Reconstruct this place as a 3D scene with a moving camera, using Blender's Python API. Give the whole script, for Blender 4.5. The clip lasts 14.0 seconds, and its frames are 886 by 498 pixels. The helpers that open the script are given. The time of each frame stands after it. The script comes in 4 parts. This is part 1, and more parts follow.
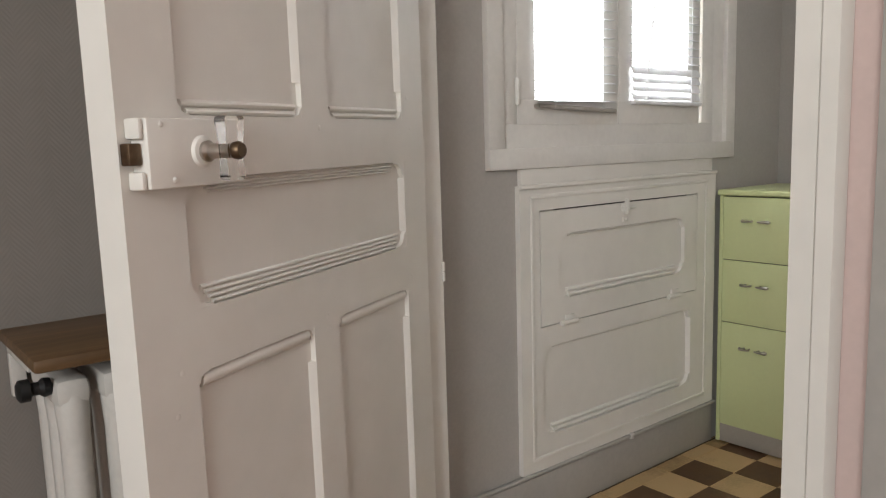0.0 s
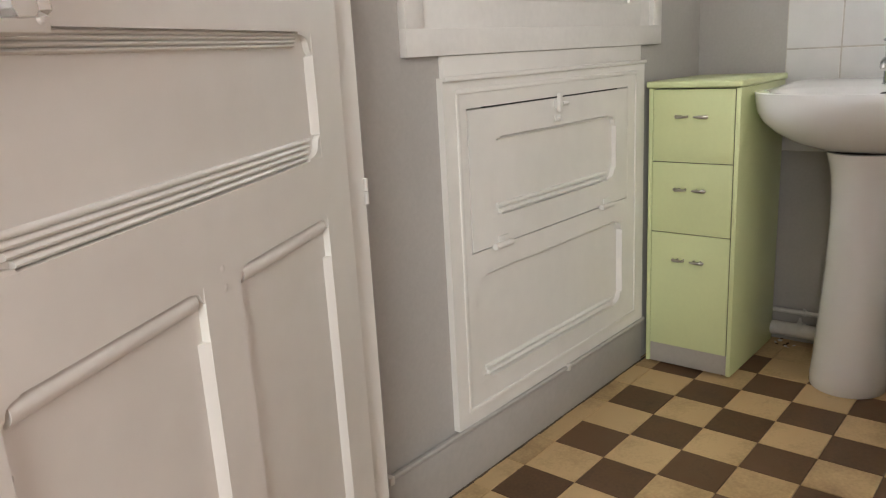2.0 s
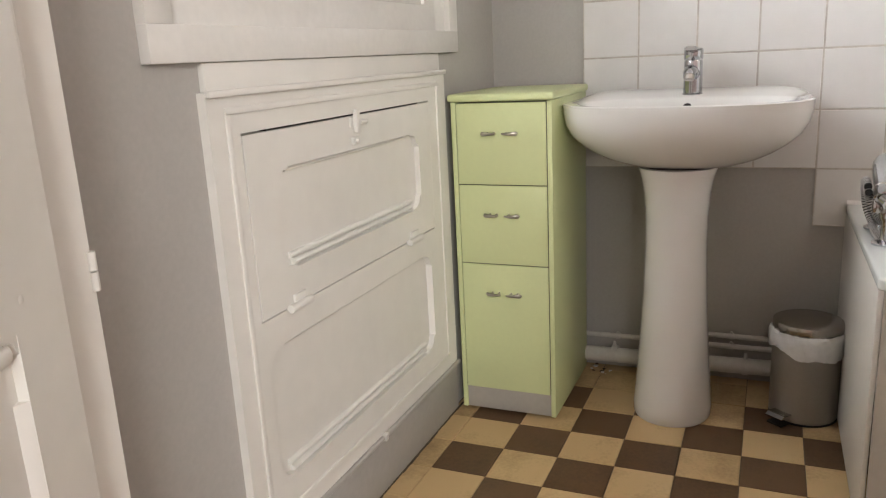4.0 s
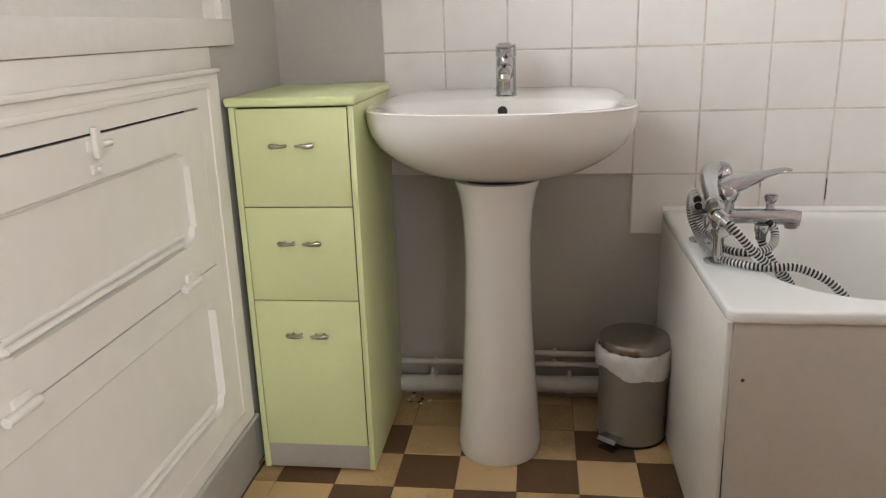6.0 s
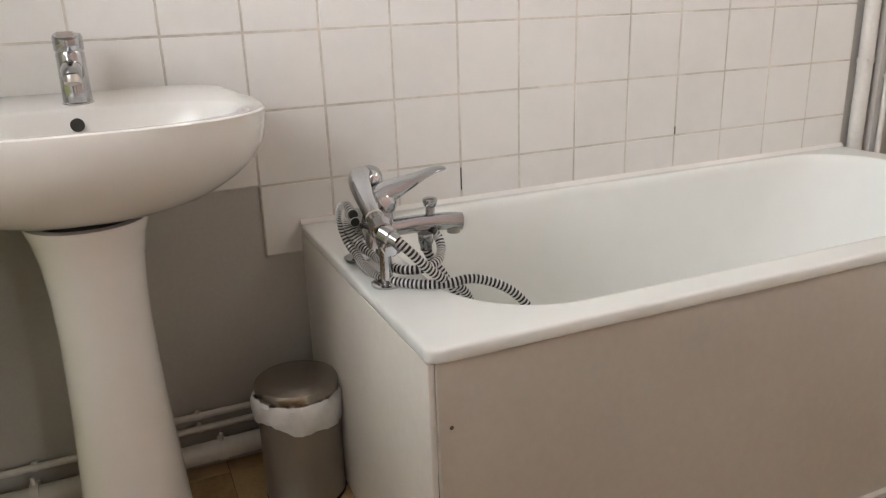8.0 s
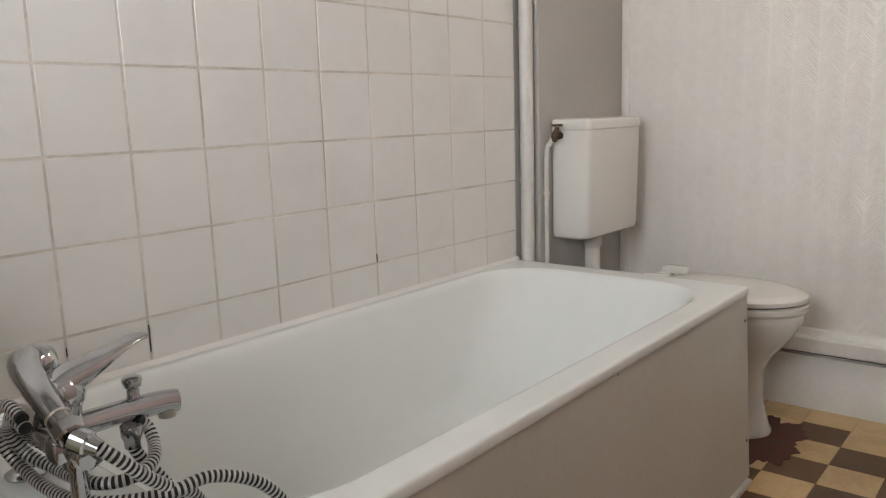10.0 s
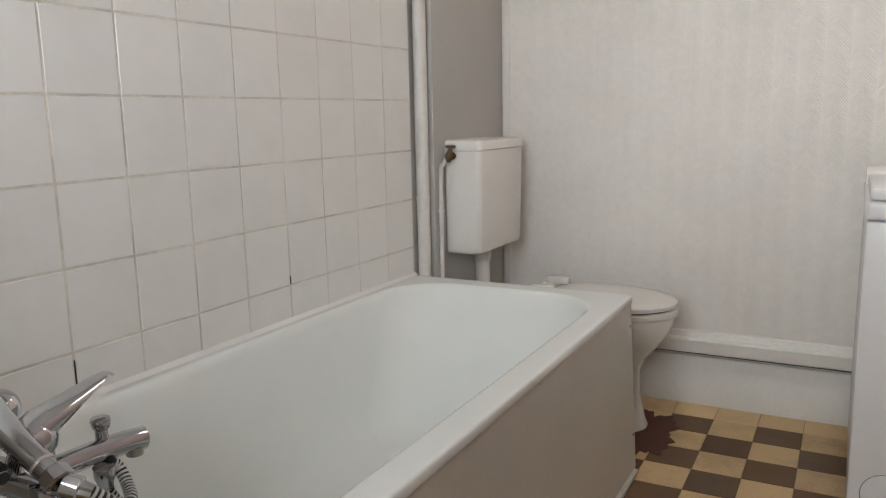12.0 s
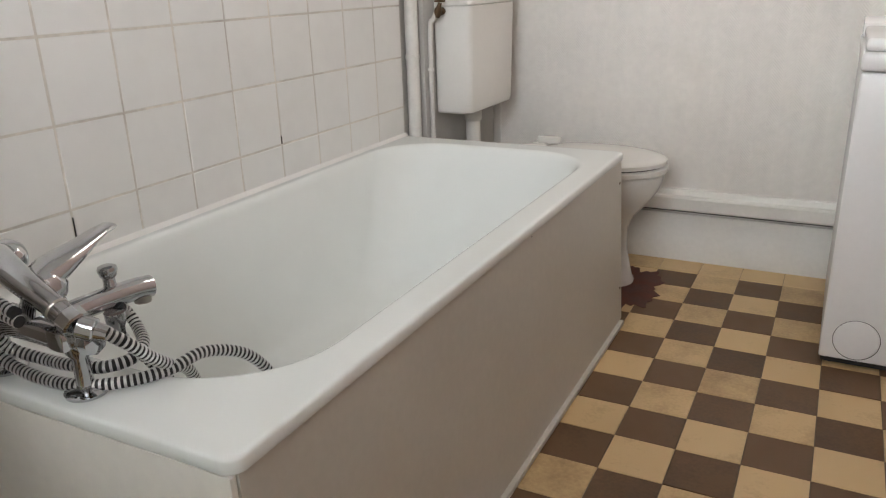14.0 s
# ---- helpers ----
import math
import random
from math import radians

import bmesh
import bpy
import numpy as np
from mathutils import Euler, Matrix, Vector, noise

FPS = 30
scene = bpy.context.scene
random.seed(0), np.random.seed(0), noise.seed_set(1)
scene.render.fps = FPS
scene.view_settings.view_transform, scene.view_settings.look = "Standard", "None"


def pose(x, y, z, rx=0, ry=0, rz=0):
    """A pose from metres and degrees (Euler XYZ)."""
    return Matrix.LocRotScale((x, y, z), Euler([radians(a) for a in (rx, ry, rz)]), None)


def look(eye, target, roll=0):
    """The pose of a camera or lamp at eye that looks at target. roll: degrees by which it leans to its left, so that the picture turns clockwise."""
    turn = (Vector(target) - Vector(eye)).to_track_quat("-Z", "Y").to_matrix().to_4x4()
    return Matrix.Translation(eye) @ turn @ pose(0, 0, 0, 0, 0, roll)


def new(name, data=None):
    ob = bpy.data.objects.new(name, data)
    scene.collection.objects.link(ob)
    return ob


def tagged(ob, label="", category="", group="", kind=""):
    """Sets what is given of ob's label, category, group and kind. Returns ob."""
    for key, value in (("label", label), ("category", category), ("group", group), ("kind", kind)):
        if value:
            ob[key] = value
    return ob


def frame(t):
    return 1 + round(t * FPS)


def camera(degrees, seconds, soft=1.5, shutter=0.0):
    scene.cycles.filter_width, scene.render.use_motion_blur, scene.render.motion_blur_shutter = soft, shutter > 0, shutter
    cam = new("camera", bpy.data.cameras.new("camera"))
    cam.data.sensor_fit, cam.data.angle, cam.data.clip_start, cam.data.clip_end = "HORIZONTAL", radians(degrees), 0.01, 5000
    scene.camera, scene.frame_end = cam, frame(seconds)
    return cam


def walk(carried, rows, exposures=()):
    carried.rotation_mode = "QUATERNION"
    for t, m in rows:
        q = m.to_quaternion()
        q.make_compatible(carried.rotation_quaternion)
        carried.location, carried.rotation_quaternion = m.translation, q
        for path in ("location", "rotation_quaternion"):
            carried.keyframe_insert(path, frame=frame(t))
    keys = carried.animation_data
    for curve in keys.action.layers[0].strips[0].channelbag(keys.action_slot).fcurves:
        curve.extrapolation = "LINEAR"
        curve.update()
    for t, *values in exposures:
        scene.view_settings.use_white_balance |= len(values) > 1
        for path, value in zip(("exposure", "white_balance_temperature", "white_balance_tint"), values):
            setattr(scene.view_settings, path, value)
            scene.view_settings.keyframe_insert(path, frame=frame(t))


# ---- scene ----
cam = camera(60.2, 14.0, soft=1.2)
PATH = [
    (0, (0.334, 0.043, 1.032), (1.578, 1.586, 0.763), -1.7),
    (0.5, (0.367, 0.127, 1.009), (1.655, 1.619, 0.674), -2.0),
    (1, (0.451, 0.228, 0.993), (1.771, 1.666, 0.555), -2.6),
    (1.5, (0.484, 0.295, 0.992), (1.859, 1.67, 0.523), -2.8),
    (2, (0.514, 0.425, 0.967), (1.983, 1.69, 0.476), -3.1),
    (2.5, (0.539, 0.518, 0.933), (2.082, 1.667, 0.388), -3.1),
    (3, (0.583, 0.565, 0.927), (2.18, 1.614, 0.338), -2.6),
    (3.5, (0.681, 0.616, 0.951), (2.365, 1.538, 0.388), -2.7),
    (3.7, (0.729, 0.638, 0.954), (2.455, 1.501, 0.428), -2.9),
    (5.8, (1.067, 0.784, 0.989), (2.968, 1.081, 0.445), -1.5),
    (6, (1.094, 0.784, 0.988), (2.999, 1.032, 0.431), -1.8),
    (6.5, (1.198, 0.803, 0.988), (3.109, 0.846, 0.4), -1.9),
    (7, (1.275, 0.782, 0.979), (3.174, 0.629, 0.37), -2.5),
    (7.5, (1.353, 0.788, 0.973), (3.202, 0.348, 0.349), -2.3),
    (8, (1.446, 0.821, 0.981), (3.192, 0.07, 0.358), -2.0),
    (8.5, (1.516, 0.809, 0.976), (3.158, -0.184, 0.411), -0.7),
    (9, (1.626, 0.77, 0.979), (3.142, -0.436, 0.48), -0.4),
    (9.2, (1.643, 0.768, 0.961), (3.111, -0.513, 0.51), -0.9),
    (11.3, (1.794, 0.926, 1.037), (2.781, -0.781, 0.704), -0.9),
    (11.5, (1.798, 0.937, 1.041), (2.765, -0.783, 0.71), -1.0),
    (12, (1.793, 0.954, 1.031), (2.726, -0.782, 0.692), -1.2),
    (12.5, (1.815, 0.96, 1.033), (2.712, -0.785, 0.643), -1.1),
    (13, (1.796, 0.963, 1.026), (2.688, -0.765, 0.557), -1.1),
    (13.5, (1.804, 0.967, 1.016), (2.681, -0.738, 0.449), -1.2),
    (14, (1.795, 0.978, 1.005), (2.667, -0.694, 0.337), -1.7),
]
walk(cam, [(t, look(eye, target, roll)) for t, eye, target, roll in PATH],
     [(0.0, -0.46, 6320, 7.6), (1.5, -0.10, 6320, 7.8), (3.0, 0.21, 6390, 8.4), (3.7, 0.25, 6420, 9.5), (6.0, 0.18, 6460, 10), (6.8, 0.23, 6470, 10), (7.6, 0.22, 6560, 10.2), (8.6, 0.06, 6560, 9.2), (9.2, -0.12, 6550, 8.8), (11.4, -0.36, 6370, 7.5), (12.4, -0.36, 6340, 7.3), (13.2, -0.26, 6340, 7.2), (14.0, -0.10, 6340, 7.2)])

# ---- world and lights ----
world = bpy.data.worlds.new("sky")
scene.world = world
world.use_nodes = True
wn = world.node_tree.nodes
sky = wn.new("ShaderNodeTexSky")
sky.sky_type = "NISHITA"
sky.sun_disc = False
sky.sun_elevation, sky.sun_rotation = radians(40), radians(190)
world.node_tree.links.new(sky.outputs[0], wn["Background"].inputs[0])
wn["Background"].inputs[1].default_value = 0.15


def area(name, eye, target, w, h, power, colour):
    lamp = bpy.data.lights.new(name, "AREA")
    lamp.shape, lamp.size, lamp.size_y, lamp.energy, lamp.color = "RECTANGLE", w, h, power, colour
    ob = new(name, lamp)
    ob.matrix_world = look(eye, target)
    return ob


# daylight in the bathroom window, and in an unseen opening added behind the walker
area("window_daylight", (2.12, 1.64, 1.62), (2.12, 0.0, 1.45), 0.9, 1.1, 76, (0.95, 0.97, 1.01))
area("added_hall_light", (-1.52, -0.75, 1.6), (1.0, 0.3, 1.2), 1.1, 1.4, 70, (0.985, 0.98, 0.955))
# unseen overhead fill, added to lift the upper south wall
area("ceiling_fill_light", (1.70, -1.25, 2.44), (1.70, -1.25, 0.0), 0.42, 0.42, 6.5, (1.0, 0.94, 0.85))

# ---- materials ----
def material(name, colour, rough=0.5, metal=0.0, vary=0.08, scale=4.0, fine=70.0, bump=0.05, rand=0.0, coat=0.0, tint=None, dist=0.002):
    """A surface with blotches at a large and a small scale, fine relief and, for pieces, a shade of their own."""
    m = bpy.data.materials.new(name)
    m.use_nodes = True
    n, l = m.node_tree.nodes, m.node_tree.links
    b = n["Principled BSDF"]
    b.inputs["Metallic"].default_value = metal
    b.inputs["Coat Weight"].default_value = coat
    b.inputs["Coat Roughness"].default_value = 0.08
    tc = n.new("ShaderNodeTexCoord")
    src = tc.outputs["Object"]
    if rand:
        info = n.new("ShaderNodeObjectInfo")
        shift = n.new("ShaderNodeVectorMath")
        shift.operation = "MULTIPLY_ADD"
        comb = n.new("ShaderNodeCombineXYZ")
        for s in "XYZ":
            l.new(info.outputs["Random"], comb.inputs[s])
        l.new(comb.outputs[0], shift.inputs[0])
        shift.inputs[1].default_value = (37.0, 91.0, 53.0)
        l.new(src, shift.inputs[2])
        src = shift.outputs[0]
    big = n.new("ShaderNodeTexNoise")
    big.inputs["Scale"].default_value, big.inputs["Detail"].default_value = scale, 5
    small = n.new("ShaderNodeTexNoise")
    small.inputs["Scale"].default_value, small.inputs["Detail"].default_value = fine, 4
    l.new(src, big.inputs["Vector"])
    l.new(src, small.inputs["Vector"])
    add = n.new("ShaderNodeMath")
    add.operation = "MULTIPLY_ADD"
    l.new(small.outputs["Fac"], add.inputs[0])
    add.inputs[1].default_value = 0.45
    l.new(big.outputs["Fac"], add.inputs[2])
    fac = add.outputs[0]
    if rand:
        more = n.new("ShaderNodeMath")
        more.operation = "MULTIPLY_ADD"
        l.new(info.outputs["Random"], more.inputs[0])
        more.inputs[1].default_value = rand
        l.new(fac, more.inputs[2])
        fac = more.outputs[0]
    ramp = n.new("ShaderNodeValToRGB")
    lo = [max(0.0, c * (1 - vary * 1.6)) for c in (tint or colour)]
    hi = [min(1.0, c * (1 + vary)) for c in colour]
    ramp.color_ramp.elements[0].position, ramp.color_ramp.elements[0].color = 0.45, (*lo, 1)
    ramp.color_ramp.elements[1].position, ramp.color_ramp.elements[1].color = 0.95, (*hi, 1)
    l.new(fac, ramp.inputs[0])
    l.new(ramp.outputs[0], b.inputs["Base Color"])
    b.inputs["Roughness"].default_value = rough
    rr = n.new("ShaderNodeMapRange")
    rr.inputs["From Min"].default_value, rr.inputs["From Max"].default_value = 0.3, 0.7
    rr.inputs["To Min"].default_value, rr.inputs["To Max"].default_value = rough * 0.9, min(1.0, rough * 1.2)
    l.new(big.outputs["Fac"], rr.inputs[0])
    if rough >= 0.4:
        l.new(rr.outputs[0], b.inputs["Roughness"])
    if bump:
        bp = n.new("ShaderNodeBump")
        bp.inputs["Strength"].default_value, bp.inputs["Distance"].default_value = bump, dist
        l.new(add.outputs[0], bp.inputs["Height"])
        l.new(bp.outputs[0], b.inputs["Normal"])
    return m


def wallpaper(name, colour, rough=0.6, strength=0.5):
    """Painted relief paper: upright bands of slanting ribs, turning from band to band."""
    m = material(name, colour, rough, vary=0.05, scale=2.5, fine=40, bump=0)
    n, l = m.node_tree.nodes, m.node_tree.links
    tc = n.new("ShaderNodeTexCoord")
    sep = n.new("ShaderNodeSeparateXYZ")
    l.new(tc.outputs["Object"], sep.inputs[0])

    def op(kind, a, b=None, c=None):
        k = n.new("ShaderNodeMath")
        k.operation = kind
        for i, v in enumerate((a, b, c)):
            if v is None:
                continue
            if isinstance(v, (int, float)):
                k.inputs[i].default_value = v
            else:
                l.new(v, k.inputs[i])
        return k.outputs[0]

    across = op("ADD", sep.outputs["X"], sep.outputs["Y"])
    zig = op("PINGPONG", across, 0.037)
    ribs = op("SINE", op("MULTIPLY", op("ADD", sep.outputs["Z"], op("MULTIPLY", zig, 1.15)), 6.2832 / 0.0098))
    band = op("MINIMUM", op("MULTIPLY", op("PINGPONG", across, 0.0185), 260.0), 1.0)
    wear = n.new("ShaderNodeTexNoise")
    wear.inputs["Scale"].default_value = 3.0
    l.new(tc.outputs["Object"], wear.inputs["Vector"])
    h = op("MULTIPLY", op("MULTIPLY", ribs, band), op("MULTIPLY_ADD", wear.outputs["Fac"], 0.9, 0.25))
    bp = n.new("ShaderNodeBump")
    bp.inputs["Strength"].default_value, bp.inputs["Distance"].default_value = strength, 0.0014
    l.new(h, bp.inputs["Height"])
    l.new(bp.outputs[0], n["Principled BSDF"].inputs["Normal"])
    return m


def wood(name, dark, light, rough=0.45, axis=0):
    m = bpy.data.materials.new(name)
    m.use_nodes = True
    n, l = m.node_tree.nodes, m.node_tree.links
    tc, mp = n.new("ShaderNodeTexCoord"), n.new("ShaderNodeMapping")
    mp.inputs["Scale"].default_value = [(1.5, 22, 22), (22, 1.5, 22)][axis]
    no, ra = n.new("ShaderNodeTexNoise"), n.new("ShaderNodeValToRGB")
    no.inputs["Scale"].default_value, no.inputs["Detail"].default_value, no.inputs["Distortion"].default_value = 2.0, 8, 0.6
    ra.color_ramp.elements[0].position, ra.color_ramp.elements[0].color = 0.3, (*dark, 1)
    ra.color_ramp.elements[1].position, ra.color_ramp.elements[1].color = 0.75, (*light, 1)
    bp = n.new("ShaderNodeBump")
    bp.inputs["Strength"].default_value, bp.inputs["Distance"].default_value = 0.15, 0.001
    b = n["Principled BSDF"]
    b.inputs["Roughness"].default_value = rough
    l.new(tc.outputs["Object"], mp.inputs[0]); l.new(mp.outputs[0], no.inputs["Vector"])
    l.new(no.outputs["Fac"], ra.inputs[0]); l.new(ra.outputs[0], b.inputs["Base Color"])
    l.new(no.outputs["Fac"], bp.inputs["Height"]); l.new(bp.outputs[0], b.inputs["Normal"])
    return m


def glassy(name, colour, rough, ior, weight=1.0):
    m = bpy.data.materials.new(name)
    m.use_nodes = True
    b = m.node_tree.nodes["Principled BSDF"]
    b.inputs["Base Color"].default_value = (*colour, 1)
    b.inputs["Roughness"].default_value, b.inputs["IOR"].default_value = rough, ior
    b.inputs["Transmission Weight"].default_value = weight
    return m


GLOSS_WHITE = material("old_gloss_white_paint", (0.79, 0.765, 0.71), 0.42, vary=0.04, scale=3, fine=20, bump=0.2, dist=0.0012)
FRAME_WHITE = material("window_white_paint", (0.76, 0.735, 0.69), 0.38, vary=0.05, scale=4, fine=60, bump=0.12)
GREY_WALL = material("warm_grey_wall_paint", (0.44, 0.42, 0.39), 0.7, vary=0.06, scale=2, fine=120, bump=0.12)
GREY_BOARD = material("grey_skirting_paint", (0.43, 0.41, 0.38), 0.42, vary=0.07, scale=5, fine=60, bump=0.1)
HALL_PAPER = wallpaper("hall_grey_relief_paper", (0.245, 0.222, 0.20), 0.6, 0.10)
WHITE_PAPER = wallpaper("white_relief_paper", (0.81, 0.77, 0.72), 0.36, 0.38)
PINK_WALL = material("pink_wall_paint", (0.64, 0.495, 0.455), 0.7, vary=0.05, scale=3, fine=90, bump=0.1)
CEILING_WHITE = material("ceiling_white_paint", (0.78, 0.76, 0.73), 0.8, vary=0.04, scale=2, fine=60, bump=0.1)
GLAZE = material("white_tile_glaze", (0.735, 0.72, 0.69), 0.14, vary=0.03, scale=7, fine=25, bump=0.1, rand=0.25, dist=0.001)
GROUT = material("grey_beige_grout", (0.585, 0.54, 0.475), 0.85, vary=0.2, scale=9, fine=90, bump=0.2)
OCHRE = material("ochre_cement_tile", (0.475, 0.33, 0.165), 0.40, vary=0.19, scale=10, fine=120, bump=0.1, rand=0.35, tint=(0.41, 0.26, 0.11))
BROWN = material("brown_cement_tile", (0.108, 0.060, 0.030), 0.46, vary=0.24, scale=10, fine=120, bump=0.1, rand=0.35)
BROWN.node_tree.nodes["Principled BSDF"].inputs["Specular IOR Level"].default_value = 0.27
OLD_RED = material("worn_red_patch", (0.075, 0.018, 0.010), 0.55, vary=0.35, scale=14, fine=120, bump=0.1)
JOINT = material("dark_floor_joint", (0.16, 0.12, 0.08), 0.9, vary=0.25, scale=12, fine=90, bump=0.2)
ENAMEL = material("white_bath_enamel", (0.79, 0.81, 0.785), 0.20, vary=0.02, scale=2, fine=12, bump=0.0)
CERAMIC = material("white_sanitary_ceramic", (0.80, 0.785, 0.75), 0.10, vary=0.02, scale=3, fine=14, bump=0.0, coat=0.4)
PANEL_PAINT = material("greige_bath_panel_paint", (0.53, 0.503, 0.445), 0.36, vary=0.05, scale=2, fine=60, bump=0.06)
# paler copy of the panel paint: window light on the end panel
PANEL_PAINT_LIT = material("window_lit_end_panel_paint", (0.74, 0.71, 0.655), 0.36, vary=0.04, scale=3, fine=60, bump=0.06)
GREEN = material("pale_green_lacquer", (0.66, 0.715, 0.38), 0.34, vary=0.025, scale=3, fine=90, bump=0.0)
GREEN_GREY = material("grey_plinth", (0.40, 0.37, 0.32), 0.5, vary=0.06)
CHROME = material("chrome", (0.50, 0.51, 0.525), 0.07, metal=1.0, vary=0.03, scale=6, bump=0.0)
SILVER = material("silver_plastic", (0.62, 0.62, 0.61), 0.3, metal=0.7, vary=0.03, bump=0.0)
DULL_CHROME = material("dull_nickel", (0.46, 0.43, 0.39), 0.28, metal=1.0, vary=0.15, scale=30, bump=0.05)
BIN_PAINT = material("satin_taupe_steel", (0.30, 0.27, 0.235), 0.40, metal=0.55, vary=0.05, scale=4, fine=120, bump=0.03)
STEEL = material("brushed_steel", (0.42, 0.39, 0.355), 0.25, metal=1.0, vary=0.06, scale=4, fine=150, bump=0.04)
BLACK = material("black_rubber", (0.012, 0.012, 0.012), 0.5, vary=0.1, bump=0.05)
GRIME = material("dark_floor_grime", (0.10, 0.075, 0.05), 0.9, vary=0.4, scale=40, fine=200, bump=0.4)
# near black: paints shade into gaps and the overflow hole, and colours mould
GAP_SHADE_MOULD = material("gap_shade_and_mould", (0.03, 0.026, 0.022), 0.9, vary=0.1, bump=0.0)
LINER = material("white_bin_bag", (0.70, 0.70, 0.69), 0.3, vary=0.08, scale=18, fine=60, bump=0.5, dist=0.004)
PIPE_WHITE = material("white_painted_pipe", (0.66, 0.635, 0.59), 0.4, vary=0.07, scale=8, fine=80, bump=0.1)
PLASTIC = material("white_cistern_plastic", (0.76, 0.735, 0.69), 0.24, vary=0.02, scale=3, bump=0.0)
SEAT_WHITE = material("white_seat_plastic", (0.74, 0.715, 0.67), 0.2, vary=0.02, scale=3, bump=0.0)
APPLIANCE = material("white_appliance_enamel", (0.80, 0.79, 0.78), 0.25, vary=0.02, scale=2, bump=0.0)
BRASS = material("tarnished_brass", (0.13, 0.085, 0.05), 0.4, metal=0.8, vary=0.3, scale=30, bump=0.1)
SHELF_WOOD = wood("varnished_shelf_wood", (0.095, 0.052, 0.022), (0.19, 0.11, 0.048))
HALL_WOOD = wood("hall_parquet", (0.12, 0.06, 0.03), (0.30, 0.17, 0.08), axis=1)
BLIND = material("white_blind_slat", (0.80, 0.80, 0.80), 0.35, vary=0.02, bump=0.0)
GLASS = glassy("window_glass", (0.97, 0.98, 0.98), 0.0, 1.45)
ACRYLIC = glassy("clear_acrylic", (0.98, 0.97, 0.95), 0.03, 1.4, 1.0)


# ---- mesh helpers ----
PLACE = {}


def thing(name, label, category, m=None, group="", kind=""):
    """An Empty at the base of a thing; its parts are meshes under it."""
    ob = tagged(new(name), label, category, group, kind)
    ob.matrix_world = m or Matrix()
    ob.empty_display_size = 0.05
    PLACE[ob] = m or Matrix()
    return ob


def part(name, bm, mat, parent=None, label="", local=False, smooth=True, kind=""):
    """Links a bmesh, in world metres unless local, as one mesh under a thing or a part."""
    m = PLACE.get(parent, Matrix())
    if not local:
        bm.transform(m.inverted())
    me = bpy.data.meshes.new(name)
    bm.normal_update()
    bm.to_mesh(me)
    bm.free()
    me.materials.append(mat)
    if smooth:
        me.polygons.foreach_set("use_smooth", [True] * len(me.polygons))
        me.set_sharp_from_angle(angle=radians(38))
    ob = new(name, me)
    if parent:
        ob.parent = parent
    PLACE[ob] = m
    return tagged(ob, label, kind=kind)


def setting(name, bm, mat, label="", smooth=False):
    return tagged(part(name, bm, mat, None, smooth=smooth), label, kind="structure")


def bx(bm, x0, x1, y0, y1, z0, z1, r=0.0, seg=2):
    g = bmesh.ops.create_cube(bm, size=1, matrix=Matrix.Translation(((x0 + x1) / 2, (y0 + y1) / 2, (z0 + z1) / 2)) @ Matrix.Diagonal((x1 - x0, y1 - y0, z1 - z0, 1)))
    if r:
        edges = list({e for v in g["verts"] for e in v.link_edges})
        bmesh.ops.bevel(bm, geom=edges, offset=r, segments=seg, affect="EDGES", profile=0.5)
    return bm


def box(*a, r=0.0, seg=2):
    return bx(bmesh.new(), *a, r=r, seg=seg)


def boxes(rows, r=0.0):
    bm = bmesh.new()
    for a in rows:
        bx(bm, *a, r=r)
    return bm


def loft(bm, rings, first=True, last=True):
    """Skins rings of equally many points; closes the ends if asked."""
    vs = [[bm.verts.new(p) for p in ring] for ring in rings]
    n = len(vs[0])
    for a, b in zip(vs, vs[1:]):
        for i in range(n):
            bm.faces.new((a[i], a[(i + 1) % n], b[(i + 1) % n], b[i]))
    if first:
        bm.faces.new(list(reversed(vs[0])))
    if last:
        bm.faces.new(vs[-1])
    return bm


def finish(bm):
    bmesh.ops.recalc_face_normals(bm, faces=bm.faces)
    return bm


def ring_at(c, ax, ay, r, n):
    return [Vector(c) + r * (math.cos(2 * math.pi * i / n) * ax + math.sin(2 * math.pi * i / n) * ay) for i in range(n)]


def frame_of(d):
    d = Vector(d).normalized()
    a = d.orthogonal().normalized()
    return a, d.cross(a)


def cyl(bm, p0, p1, r0, r1=None, n=24):
    p0, p1 = Vector(p0), Vector(p1)
    a, b = frame_of(p1 - p0)
    return finish(loft(bm, [ring_at(p0, a, b, r0, n), ring_at(p1, a, b, r0 if r1 is None else r1, n)]))


def turned(bm, p0, axis, profile, n=28):
    """A body of revolution: profile of (distance along the axis, radius)."""
    d = Vector(axis).normalized()
    a, b = frame_of(d)
    return finish(loft(bm, [ring_at(Vector(p0) + d * s, a, b, max(r, 1e-4), n) for s, r in profile]))


def smooth_path(pts, steps=10):
    """Catmull-Rom through the points."""
    pts = [Vector(p) for p in pts]
    q = [2 * pts[0] - pts[1]] + pts + [2 * pts[-1] - pts[-2]]
    out = []
    for i in range(1, len(q) - 2):
        for k in range(steps):
            t = k / steps
            out.append(0.5 * (2 * q[i] + (q[i + 1] - q[i - 1]) * t + (2 * q[i - 1] - 5 * q[i] + 4 * q[i + 1] - q[i + 2]) * t * t + (3 * q[i] - q[i - 1] - 3 * q[i + 1] + q[i + 2]) * t ** 3))
    out.append(pts[-1])
    return out


